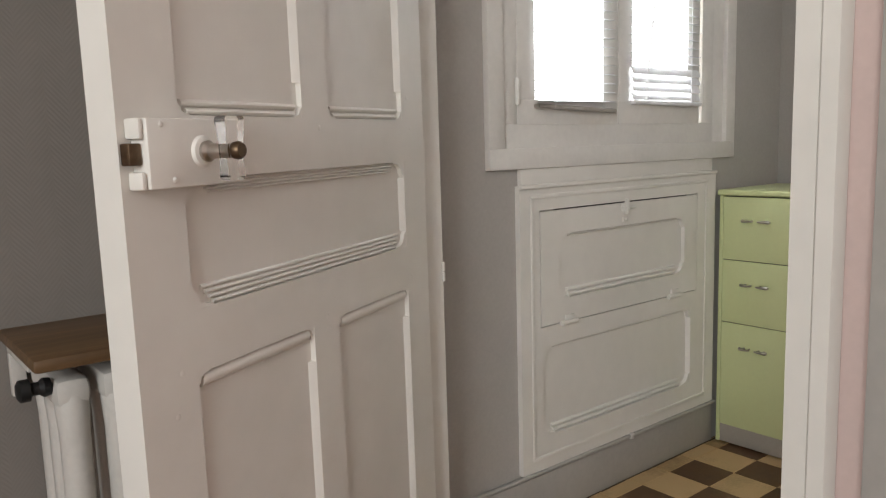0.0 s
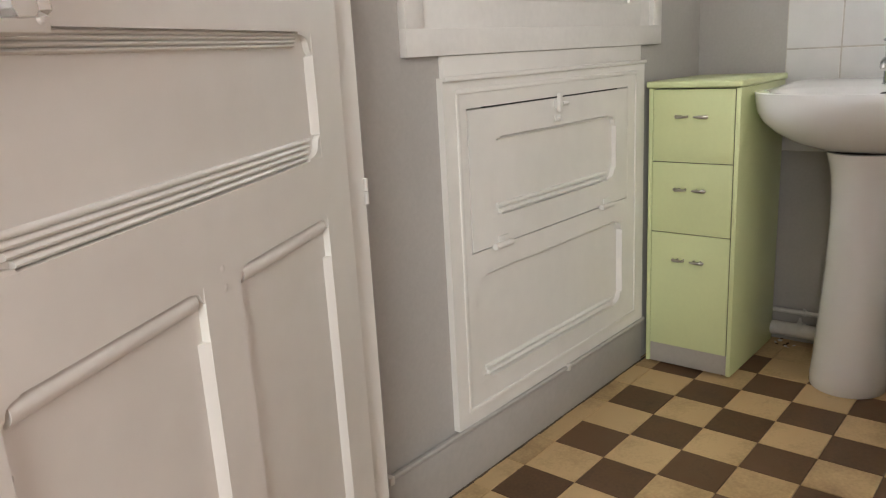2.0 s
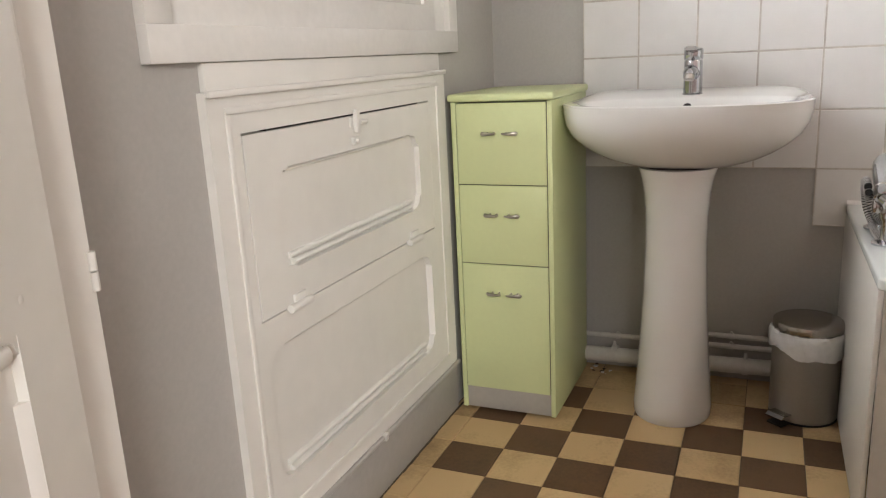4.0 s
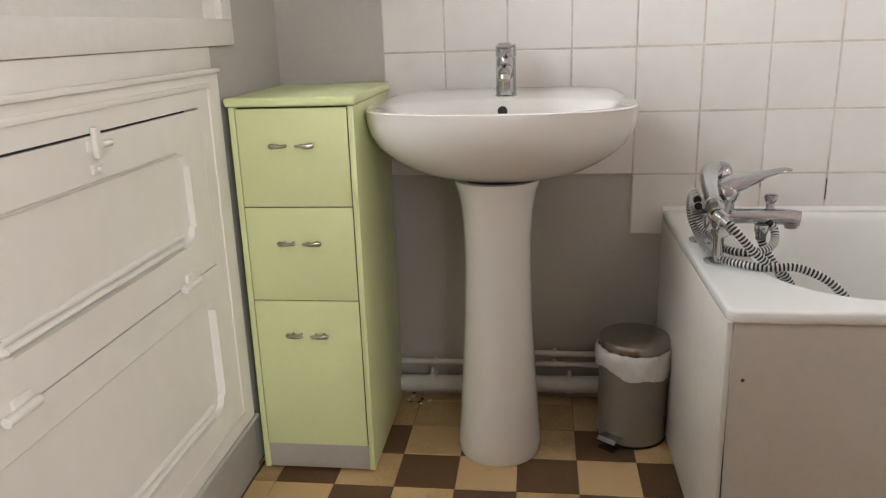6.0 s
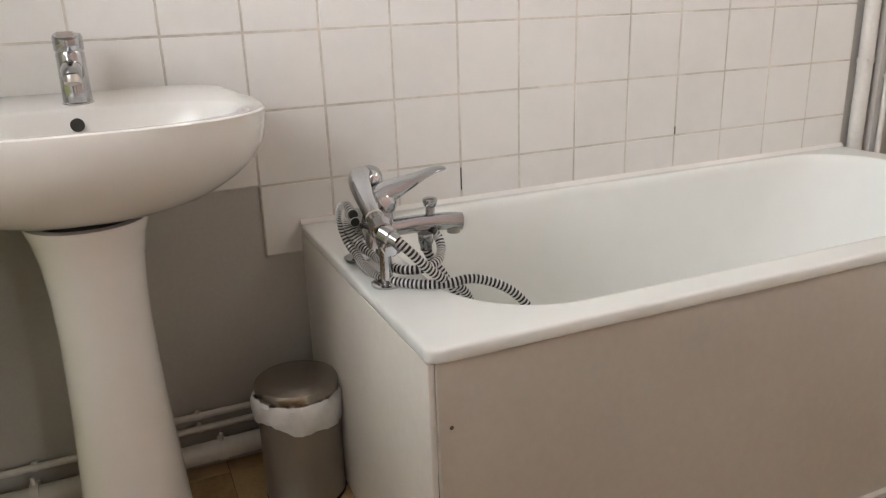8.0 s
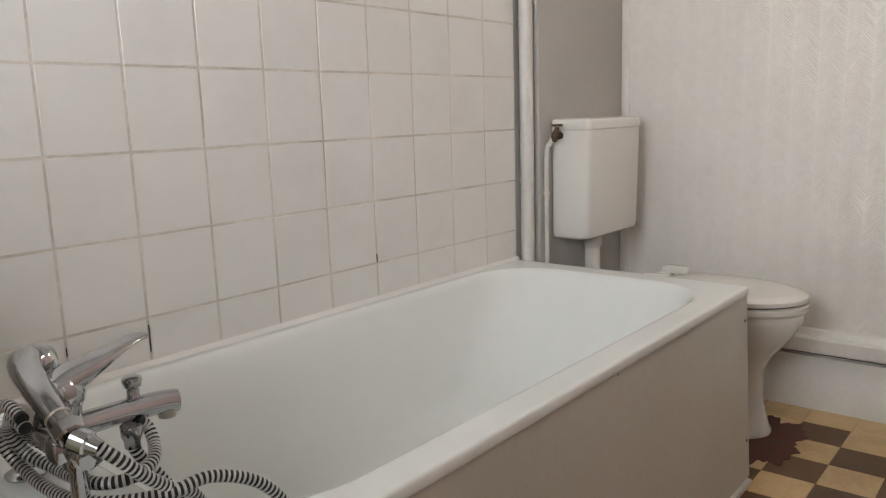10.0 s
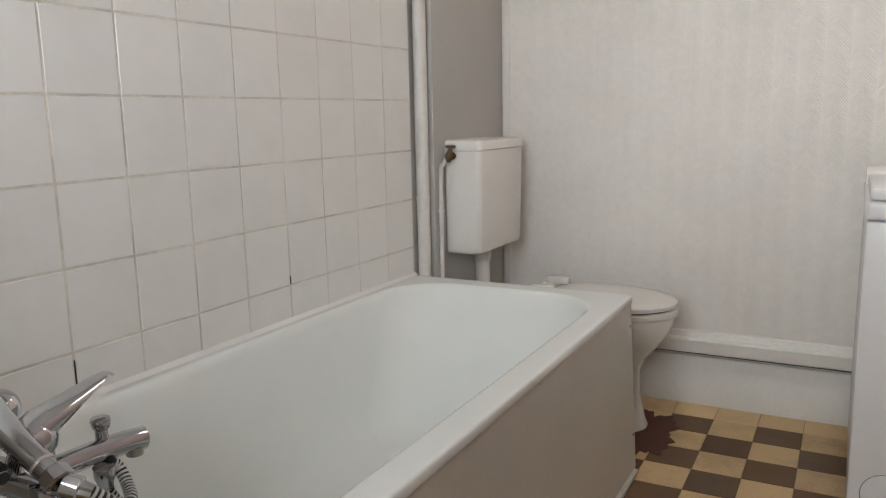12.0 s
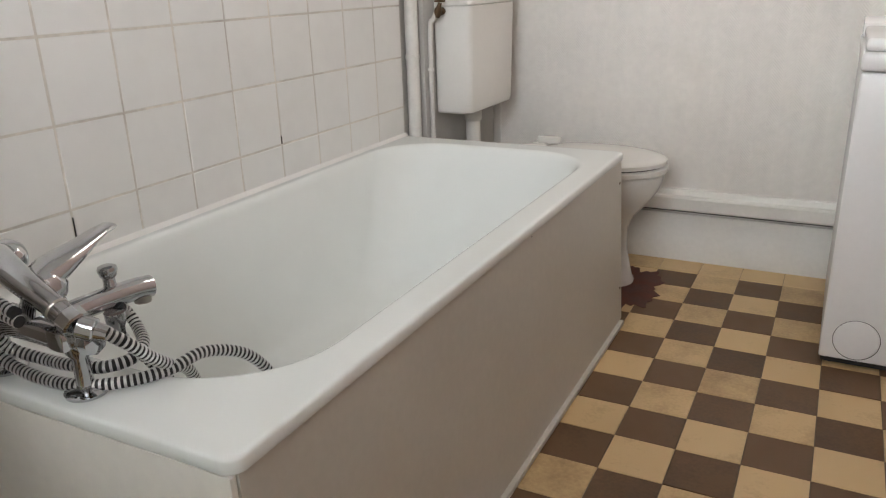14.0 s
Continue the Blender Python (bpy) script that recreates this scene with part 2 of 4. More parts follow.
def sweep(bm, path, radius, n=14):
    """A round tube along a path; radius is a number or a function of 0..1."""
    path = [Vector(p) for p in path]
    a, b = frame_of(path[1] - path[0])
    rings = []
    for i, p in enumerate(path):
        d = (path[min(i + 1, len(path) - 1)] - path[max(i - 1, 0)]).normalized()
        a = (a - d * a.dot(d)).normalized()
        b = d.cross(a)
        r = radius(i / (len(path) - 1)) if callable(radius) else radius
        rings.append(ring_at(p, a, b, r, n))
    return finish(loft(bm, rings))


def prism(bm, poly, axis, a, b):
    """A straight moulding: a 2D outline drawn out along x, y or z from a to b."""
    def at(u, v, w):
        return {"x": (w, u, v), "y": (u, w, v), "z": (u, v, w)}[axis]
    return finish(loft(bm, [[Vector(at(u, v, w)) for u, v in poly] for w in (a, b)]))


def superellipse(cx, cy, ax_lo, ax_hi, ay, n_lo, n_hi, count):
    """A plan outline: half axes ax_lo towards -x and ax_hi towards +x."""
    out = []
    for i in range(count):
        t = 2 * math.pi * i / count
        c, s = math.cos(t), math.sin(t)
        k = n_hi if c > 0 else n_lo
        e = 2 / k
        out.append((cx + (ax_hi if c > 0 else ax_lo) * math.copysign(abs(c) ** e, c), cy + ay * math.copysign(abs(s) ** e, s)))
    return out


# ---- setting: bathroom x 1.33..3.04, y -1.78..1.45; hall to its west ----
XE, YN, YS, H = 3.04, 1.446, -1.779, 2.5
XW0, XW1 = 1.27, 1.33
DY0, DY1, DH = 0.507, 1.283, 2.06
WX0, WX1, WZ0, WZ1 = 1.66, 2.585, 1.035, 2.18

floor = setting("floor", box(XW0 - 0.02, XE + 0.2, YS - 0.2, YN + 0.3, -0.12, -0.003), JOINT, "bathroom subfloor with dark joints between cement tiles")
setting("hall_floor", box(-1.45, XW0 - 0.02, -1.9, 1.6, -0.12, -0.002), HALL_WOOD, "brown wooden hall floor")
wall_east = setting("wall_east", box(XE, XE + 0.16, YS - 0.2, YN + 0.3, 0, H), GREY_WALL, "warm grey painted wall behind the basin and bath")
setting("wall_south", box(XW0, XE, YS - 0.16, YS, 0, H), WHITE_PAPER, "white relief-papered wall with slanting ribs")
setting("wall_north", boxes([
    (XW1, WX0, YN, YN + 0.24, 0, H), (WX1, XE, YN, YN + 0.24, 0, H),
    (WX0, WX1, YN, YN + 0.24, 0, WZ0), (WX0, WX1, YN, YN + 0.24, WZ1, H)]), GREY_WALL, "warm grey painted window wall")
setting("wall_west", boxes([
    (XW0, XW1, YS, DY0 - 0.012, 0, H), (XW0, XW1, DY1 + 0.012, YN + 0.24, 0, H),
    (XW0, XW1, DY0 - 0.012, DY1 + 0.012, DH + 0.02, H)]), PINK_WALL, "thin pale pink partition with the doorway")
setting("hall_wall_north", box(-1.45, XW0, 1.50, 1.66, 0, H), HALL_PAPER, "dark grey relief-papered hall wall")
setting("hall_wall_south", box(-1.45, XW0, -1.9, -1.75, 0, H), PINK_WALL, "pale pink hall wall")
# the opening is unseen, added so the hall lamp can shine in
setting("hall_wall_west", boxes([
    (-1.6, -1.45, -1.9, -1.35, 0, H), (-1.6, -1.45, -0.15, 1.66, 0, H),
    (-1.6, -1.45, -1.35, -0.15, 0, 0.85), (-1.6, -1.45, -1.35, -0.15, 2.35, H)]), PINK_WALL, "pale pink hall wall with a tall unseen opening added for the lamp")
setting("ceiling", box(-1.6, XE + 0.2, -1.95, YN + 0.3, H, H + 0.12), CEILING_WHITE, "white painted ceiling")

# door lining and its mouldings
bm = boxes([(XW0 - 0.004, XW1 + 0.002, DY1, DY1 + 0.03, 0, DH), (XW0 - 0.004, XW1 + 0.002, DY0 - 0.03, DY0, 0, DH),
            (XW0 - 0.004, XW1 + 0.002, DY0 - 0.03, DY1 + 0.03, DH, DH + 0.03)])
setting("door_frame", bm, GLOSS_WHITE, "white painted door lining", True)


def casing(y_in, y_out, x, s):
    """Architrave beside the doorway on one face of the partition."""
    w = y_out - y_in
    return [(x, y_in), (x + s * 0.016, y_in), (x + s * 0.016, y_in + w * 0.5), (x + s * 0.022, y_in + w * 0.58), (x + s * 0.022, y_in + w * 0.92), (x + s * 0.012, y_out), (x, y_out)]


bm = bmesh.new()
prism(bm, casing(DY0 - 0.006, DY0 - 0.066, XW0 - 0.004, -1), "z", 0, DH + 0.06)
setting("trim_hall_south", bm, GLOSS_WHITE, "white moulded architrave", True)
bm = bmesh.new()
prism(bm, casing(DY1 + 0.006, DY1 + 0.066, XW0 - 0.004, -1), "z", 0, DH + 0.06)
setting("trim_hall_north", bm, GLOSS_WHITE, "white moulded architrave", True)
setting("trim_hall_batten", box(XW0 - 0.03, XW0 - 0.002, 0.28, 0.402, 0, 2.2, r=0.004), GREY_BOARD, "grey painted vertical batten", True)

# skirtings
bm = box(XW1 + 0.055, 2.62, YN - 0.010, YN - 0.0005, 0.0, 0.128, r=0.003)
bx(bm, XW1 + 0.055, 2.62, YN - 0.006, YN - 0.0005, 0.128, 0.14, r=0.002)
setting("baseboard_north", bm, GREY_BOARD, "grey painted skirting board", True)
bm = bmesh.new()
prism(bm, [(YS + 0.0005, 0.0), (YS + 0.016, 0.0), (YS + 0.016, 0.098), (YS + 0.012, 0.105), (YS + 0.013, 0.176), (YS + 0.0005, 0.179)], "x", XW1, XE)
setting("baseboard_south", bm, FRAME_WHITE, "white painted two-step skirting board", True)
bm = bmesh.new()
prism(bm, [(YS + 0.0005, 0.188), (YS + 0.014, 0.188), (YS + 0.020, 0.191), (YS + 0.034, 0.197), (YS + 0.034, 0.238), (YS + 0.029, 0.244), (YS + 0.015, 0.246), (YS + 0.010, 0.264), (YS + 0.0005, 0.268)], "x", XW1, XE)
# the rail's shadow line, drawn as a dark strip
setting("trim_south_shade", box(XW1 + 0.002, 2.987, YS + 0.0006, YS + 0.012, 0.1850, 0.1876), GAP_SHADE_MOULD, "dark strip painting the shadow under the rail")
setting("trim_south_rail", bm, FRAME_WHITE, "white rail along the top of the skirting", True)
setting("baseboard_east", box(XE - 0.014, XE - 0.0005, 0.47, YN - 0.02, 0.0, 0.034, r=0.003), GREY_BOARD, "low grey skirting strip behind the pipes", True)
setting("trim_corner", box(2.958, 2.9875, YS + 0.0005, YS + 0.009, 0.28, H - 0.002, r=0.002), FRAME_WHITE, "white corner batten", True)
setting("wall_east_boxing", box(2.988, XE - 0.0005, YS + 0.0005, -1.222, 0.0, H - 0.001, r=0.004), GREY_WALL, "shallow grey boxing behind the cistern", True)


# ---- window with two sashes and slatted blinds ----
window = thing("window_1", "white painted casement window with two glazed sashes", "window", pose(2.12, YN, 1.0), kind="structure")


def mitred(bm, x0, x1, z0, z1, w, y0, y1, r=0.003):
    for a in ((x0, x1, y0, y1, z0, z0 + w), (x0, x1, y0, y1, z1 - w, z1), (x0, x0 + w, y0, y1, z0 + w, z1 - w), (x1 - w, x1, y0, y1, z0 + w, z1 - w)):
        bx(bm, *a, r=r)
    return bm


bm = mitred(bmesh.new(), 1.606, 2.712, 0.966, 2.25, 0.052, 1.428, YN + 0.002, 0.0012)
part("casing", bm, FRAME_WHITE, window)
bm = mitred(bmesh.new(), 1.655, 2.60, 1.017, 2.2, 0.062, 1.442, 1.53, 0.001)
bx(bm, 2.598, 2.662, 1.4423, 1.53, 1.016, 2.2)
part("frame", bm, FRAME_WHITE, window)
for n, (a, b) in enumerate(((1.716, 2.115), (2.117, 2.520))):
    sash = part("sash", mitred(bmesh.new(), a, b, 1.077, 2.135, 0.064, 1.4405, 1.487, 0.0015), FRAME_WHITE, window)
    pane = part("pane", box(a + 0.062, b - 0.062, 1.466, 1.470, 1.139, 2.073), GLASS, sash, "clear glass pane", smooth=False)
    pane.visible_shadow = False
for x, z in ((1.711, 1.160), (1.711, 2.0), (2.525, 1.168), (2.525, 2.0)):
    bm = cyl(bmesh.new(), (x, 1.435, z - 0.032), (x, 1.435, z - 0.001), 0.007, n=12)
    cyl(bm, (x, 1.435, z + 0.001), (x, 1.435, z + 0.032), 0.007, n=12)
    cyl(bm, (x, 1.437, z - 0.034), (x, 1.437, z + 0.034), 0.0035, n=8)
    part("hinge", bm, FRAME_WHITE, window)

for x0, x1, z0, tilt, closed in ((1.774, 2.086, 1.119, 2.2, 0), (2.168, 2.508, 1.137, 0.6, 4)):
    blind = thing("venetian_blind", "white slatted blind hanging over a sash" if not closed else "white slatted blind with its lowest slats closed", "blind", pose((x0 + x1) / 2, 1.43, 2.1), group="window blinds")
    part("head_rail", box(x0, x1, 1.421, 1.446, 2.085, 2.115, r=0.002), BLIND, blind)
    bm = box(-(x1 - x0) / 2, (x1 - x0) / 2, -0.013, 0.013, -0.006, 0.006, r=0.004)
    bm.transform(pose((x0 + x1) / 2, 1.433, z0, 0, tilt, 0))
    part("bottom_rail", bm, DULL_CHROME if not closed else BLIND, blind)
    base = bmesh.new()
    prism(base, [(-0.0125, -0.0015), (0.0, 0.0012), (0.0125, -0.0015), (0.0125, -0.0009), (0.0, 0.0018), (-0.0125, -0.0009)], "x", x0, x1)
    me = None
    for k in range(37):
        z = z0 + 0.02 + k * 0.0245
        if z > 2.075:
            break
        ob = None
        if me is None:
            ob = part("slat", base, BLIND, blind, local=True)
            me = ob.data
        else:
            ob = new("slat", me)
            ob.parent = blind
            PLACE[ob] = PLACE[blind]
        ob.matrix_basis = PLACE[blind].inverted() @ Matrix.Translation((0, 1.433, z)) @ pose(0, 0, 0, 62 if k < closed else 6, 0, 0)
    for x in (x0 + 0.06, x1 - 0.06):
        part("ladder_cord", cyl(bmesh.new(), (x, 1.4205, z0), (x, 1.4205, 2.09), 0.0008, n=6), BLIND, blind)


# ---- framed panels with mouldings, shared by the door and the hatch (drawn in x-z, front towards -y) ----
def corner_cuts(bm, x0, x1, z0, z1, s, y0, y1):
    for cx, sx in ((x0, 1), (x1, -1)):
        for cz, sz in ((z0, 1), (z1, -1)):
            pts = [(cx, cz), (cx + sx * s * 1.5, cz)]
            for k in range(6):
                t = k / 5
                pts.append((cx + sx * s * (1.4 - 1.1 * t - 0.25 * math.sin(t * math.pi)), cz + sz * s * (0.12 + 0.75 * t * t)))
            pts.append((cx, cz + sz * s * 1.1))
            prism(bm, pts, "y", y0, y1)
    return bm


def reeds(bm, x0, x1, z0, z1, y, count, depth):
    """Parallel half-round beads along x between z0 and z1."""
    h = (z1 - z0) / count
    for i in range(count):
        zc = z0 + h * (i + 0.5)
        poly = [(y + 0.002, zc - h * 0.48)] + [(y - depth * (1 - 0.5 * i / count) * math.sin(math.pi * k / 6), zc - h * 0.46 * math.cos(math.pi * k / 6)) for k in range(7)] + [(y + 0.002, zc + h * 0.48)]
        prism(bm, poly, "x", x0 + 0.006 * (count - i), x1 - 0.006 * (count - i))
    return bm


# ---- hatch cupboard under the window ----
hatch = thing("hatch_cupboard", "white painted hatch cupboard built in under the window", "cupboard", pose(2.145, YN, 0.15))
Y = 1.430
part("apron", box(1.716, 2.594, Y + 0.004, YN + 0.002, 0.922, 0.9655, r=0.003), GLOSS_WHITE, hatch)
bm = boxes([(1.706, 1.778, Y, YN + 0.002, 0.146, 0.922), (2.505, 2.608, Y, YN + 0.002, 0.146, 0.922), (1.778, 2.505, Y, YN + 0.002, 0.856, 0.922),
            (1.778, 2.505, Y, YN + 0.002, 0.488, 0.541), (1.778, 1.787, Y, YN + 0.002, 0.236, 0.488), (2.474, 2.505, Y, YN + 0.002, 0.236, 0.488),
            (1.778, 2.505, Y, YN + 0.002, 0.146, 0.236)])
bx(bm, 1.787, 2.474, Y + 0.014, YN, 0.236, 0.488)
corner_cuts(bm, 1.787, 2.474, 0.236, 0.488, 0.032, Y + 0.0005, Y + 0.0145)
reeds(bm, 1.82, 2.441, 0.237, 0.263, Y + 0.014, 2, 0.010)
reeds(bm, 1.83, 2.431, 0.477, 0.487, Y + 0.014, 1, 0.007)
for e0, e1, a, b, dy in ((0.270, 0.455, 1.787, 2.474, 0.0145),):
    prism(bm, [(a, Y + 0.0004), (a + 0.007, Y + dy), (a, Y + dy)], "z", e0, e1)
    prism(bm, [(b, Y + 0.0004), (b - 0.007, Y + dy), (b, Y + dy)], "z", e0, e1)
part("frame", bm, GLOSS_WHITE, hatch)
bm = mitred(bmesh.new(), 1.744, 2.560, 0.176, 0.898, 0.011, Y - 0.0035, Y + 0.001, 0.002)
part("ledge", box(1.706, 2.608, Y - 0.008, Y + 0.001, 0.914, 0.925, r=0.003), GLOSS_WHITE, hatch)
part("bead", bm, GLOSS_WHITE, hatch, "raised bead around the front")
# dark backing that paints shade into the gap round the flap
part("gap", box(1.776, 2.507, Y + 0.0165, Y + 0.02, 0.539, 0.858), GAP_SHADE_MOULD, hatch, "dark shadow gap round the flap")
bm = boxes([(1.781, 2.502, Y - 0.001, Y + 0.015, 0.787, 0.8520), (1.781, 2.502, Y - 0.001, Y + 0.015, 0.5445, 0.609), (1.781, 1.851, Y - 0.001, Y + 0.015, 0.609, 0.787), (2.434, 2.502, Y - 0.001, Y + 0.015, 0.609, 0.787)])
bx(bm, 1.851, 2.434, Y + 0.012, Y + 0.0155, 0.609, 0.787)
corner_cuts(bm, 1.851, 2.434, 0.609, 0.787, 0.030, Y - 0.0005, Y + 0.0125)
reeds(bm, 1.883, 2.402, 0.610, 0.636, Y + 0.012, 2, 0.009)
reeds(bm, 1.891, 2.394, 0.777, 0.786, Y + 0.012, 1, 0.006)
# dark strip deepening the shade along the flap's top edge
part("flap_gap_shade", box(1.848, 2.445, Y + 0.002, Y + 0.0145, 0.8524, 0.8556), GAP_SHADE_MOULD, hatch)
flap = part("flap", bm, GLOSS_WHITE, hatch, "drop-down flap with a fielded panel")
for x in (1.884, 2.373):
    bm = cyl(bmesh.new(), (x - 0.032, Y - 0.008, 0.543), (x + 0.032, Y - 0.008, 0.543), 0.0075, n=14)
    bx(bm, x - 0.012, x + 0.026, Y - 0.006, Y, 0.536, 0.563, r=0.002)
    part("hinge", bm, GLOSS_WHITE, hatch)
bm = box(2.117, 2.15, Y - 0.005, Y, 0.829, 0.849, r=0.002)
bx(bm, 2.126, 2.141, Y - 0.014, Y - 0.004, 0.819, 0.865, r=0.003)
cyl(bm, (2.14, Y - 0.012, 0.839), (2.162, Y - 0.014, 0.839), 0.005, n=10)
bx(bm, 2.12, 2.146, Y - 0.006, Y, 0.797, 0.811, r=0.002)
cyl(bm, (2.133, Y, 0.803), (2.133, Y - 0.012, 0.803), 0.004, n=10)
part("latch", bm, GLOSS_WHITE, flap, "small painted turn latch")

# shade between frame and pipe, filled in as a dark strip
part("foot_gap_shade", box(1.722, 2.604, YN - 0.009, YN - 0.0005, 0.1408, 0.1465), GAP_SHADE_MOULD, hatch, "dark strip painting the shade in the gap under the frame")

pipe_n = thing("gas_pipe", "thin grey painted pipe clipped along the skirting", "pipe", pose(1.9, YN, 0.14))
bm = sweep(bmesh.new(), [(XW1 + 0.07, 1.431, 0.139), (1.7, 1.4295, 0.1405), (2.15, 1.4295, 0.1385), (2.62, 1.4295, 0.139)], 0.006, 10)
part("pipe", bm, GREY_BOARD, pipe_n)
for x in (1.478, 2.165):
    bm = cyl(bmesh.new(), (x, YN - 0.004, 0.146), (x, 1.419, 0.146), 0.0045, n=10)
    bx(bm, x - 0.007, x + 0.007, 1.421, 1.438, 0.130, 0.149, r=0.003)
    part("clip", bm, PIPE_WHITE, pipe_n)


# ---- the open door, in its own axes: x along the leaf from the hinge edge, front towards -y ----
door = thing("door_1", "white painted panelled door standing open into the hall", "door", pose(1.155, 1.183, 0, 0, -0.4, 26.4), kind="structure")
L, R, T = -0.631, 0.113, 0.041
U0, U1, U2, U3 = -0.539, -0.288, -0.218, 0.026
Z0, Z1, Z2, Z3, Z4, Z5 = 0.16, 0.767, 0.846, 1.004, 1.080, 1.90
cells = [(U0, U3, Z2, Z3, True), (U0, U1, Z4, Z5, False), (U2, U3, Z4, Z5, False), (U0, U1, Z0, Z1, False), (U2, U3, Z0, Z1, False)]
bm = boxes([(L, U0, 0, T, 0.014, 2.02), (U3, R, 0, T, 0.014, 2.02), (U0, U3, 0, T, 0.014, Z0), (U0, U3, 0, T, Z1, Z2),
            (U0, U3, 0, T, Z3, Z4), (U0, U3, 0, T, Z5, 2.02), (U1, U2, 0, T, Z4, Z5), (U1, U2, 0, T, Z0, Z1)])
for a, b, c, d, cut in cells:
    bx(bm, a, b, 0.009, T - 0.009, c, d)
    corner_cuts(bm, a, b, c, d, 0.026 if cut else 0.014, 0.0006, 0.0095)
for a, b, c, d, cut in cells:
    e0, e1 = (c + 0.03, d - 0.03) if cut else (c + 0.05, d - 0.055)
    prism(bm, [(a, 0.0004), (a + 0.004, 0.003), (a + 0.010, 0.0095), (a, 0.0095)], "z", e0, e1)
    prism(bm, [(b, 0.0004), (b - 0.004, 0.003), (b - 0.010, 0.0095), (b, 0.0095)], "z", e0, e1)
part("leaf", bm, GLOSS_WHITE, door, local=True)
bm = reeds(bmesh.new(), U0 + 0.017, U3 - 0.014, Z2 + 0.0005, Z2 + 0.028, 0.009, 4, 0.0065)
reeds(bm, U0 + 0.025, U3 - 0.022, Z3 - 0.019, Z3 - 0.0005, 0.009, 4, 0.006)
part("reeded_moulding", bm, GLOSS_WHITE, door, local=True)
for a, b, c, d, cut in cells[1:3]:
    part("bead", reeds(bmesh.new(), a + 0.004, b - 0.004, c, c + 0.02, 0.009, 2, 0.008), GLOSS_WHITE, door, local=True)
for a, b, c, d, cut in cells[3:]:
    part("bead", reeds(bmesh.new(), a + 0.004, b - 0.004, d - 0.022, d - 0.001, 0.009, 1, 0.0085), GLOSS_WHITE, door, local=True)
rng = random.Random(4)
bm = bmesh.new()
for u, z in ((-0.565, 0.775), (0.058, 1.065), (0.048, 1.12), (0.042, 0.79), (-0.25, 0.775), (-0.248, 0.755), (-0.245, 1.065), (-0.577, 0.725)):
    turned(bm, (u, 0.001, z), (0, -1, 0), [(0, 0.0055), (0.001, 0.0042), (0.0014, 0.0015)], 10)
part("filled_nail", bm, GLOSS_WHITE, door, "paint-filled nail heads", local=True)
# rim lock
lock = part("rim_lock", box(-0.614, -0.459, -0.026, -0.0005, 0.997, 1.075, r=0.003), GLOSS_WHITE, door, "painted steel rim lock case", local=True)
bm = boxes([(-0.622, -0.6145, -0.022, -0.0005, 1.052, 1.075), (-0.622, -0.6145, -0.022, -0.0005, 0.997, 1.017)], r=0.003)
part("keeper_lug", bm, GLOSS_WHITE, lock, local=True)
part("bolt", box(-0.632, -0.6145, -0.017, -0.003, 1.024, 1.048, r=0.002), BRASS, lock, "worn dark bolt", local=True)
part("rosette", turned(bmesh.new(), (-0.531, -0.026, 1.037), (0, -1, 0), [(0, 0.019), (0.004, 0.017), (0.006, 0.011)]), GLOSS_WHITE, lock, local=True)
part("spindle", turned(bmesh.new(), (-0.531, -0.030, 1.037), (0, -1, 0), [(0, 0.012), (0.006, 0.0125), (0.01, 0.009), (0.035, 0.0085), (0.05, 0.008)]), DULL_CHROME, lock, local=True)
bm = finish(loft(bmesh.new(), [[Vector((-0.531 + w * math.cos(a), -0.068 + 0.008 * s, z + w * 0.0 * math.sin(a))) for a, s in ((0.6, 1), (2.5, 1), (3.7, -1), (5.7, -1))] for z, w in ((1.003, 0.010), (1.007, 0.016), (1.022, 0.0135), (1.037, 0.0145), (1.048, 0.0150), (1.072, 0.0205), (1.076, 0.017))]))
part("lever", bm, ACRYLIC, lock, "clear acrylic lever", local=True)
part("end_cap", turned(bmesh.new(), (-0.531, -0.072, 1.037), (0, -1, 0), [(0, 0.010), (0.008, 0.0105), (0.012, 0.008)]), BRASS, lock, "brown end cap", local=True)
bm = turned(bmesh.new(), (-0.579, -0.0265, 1.006), (0, -1, 0), [(0, 0.004), (0.002, 0.002)], 10)
for u, z in ((-0.469, 1.006), (-0.594, 1.068), (-0.474, 1.066)):
    turned(bm, (u, -0.0255, z), (0, -1, 0), [(0, 0.0045), (0.002, 0.002)], 10)
part("screw", bm, GLOSS_WHITE, lock, local=True)
for z in (0.25, 1.0, 1.85):
    part("hinge", cyl(bmesh.new(), (R + 0.006, 0.008, z - 0.045), (R + 0.006, 0.008, z + 0.045), 0.0065, n=12), GLOSS_WHITE, door, local=True)

bm = bmesh.new()
for z0, z1 in ((0.748, 0.767), (0.769, 0.788)):
    cyl(bm, (1.331, 1.2805, z0), (1.331, 1.2805, z1), 0.004, n=12)
setting("trim_hinge", bm, GLOSS_WHITE, "painted hinge knuckles on the door lining", True)

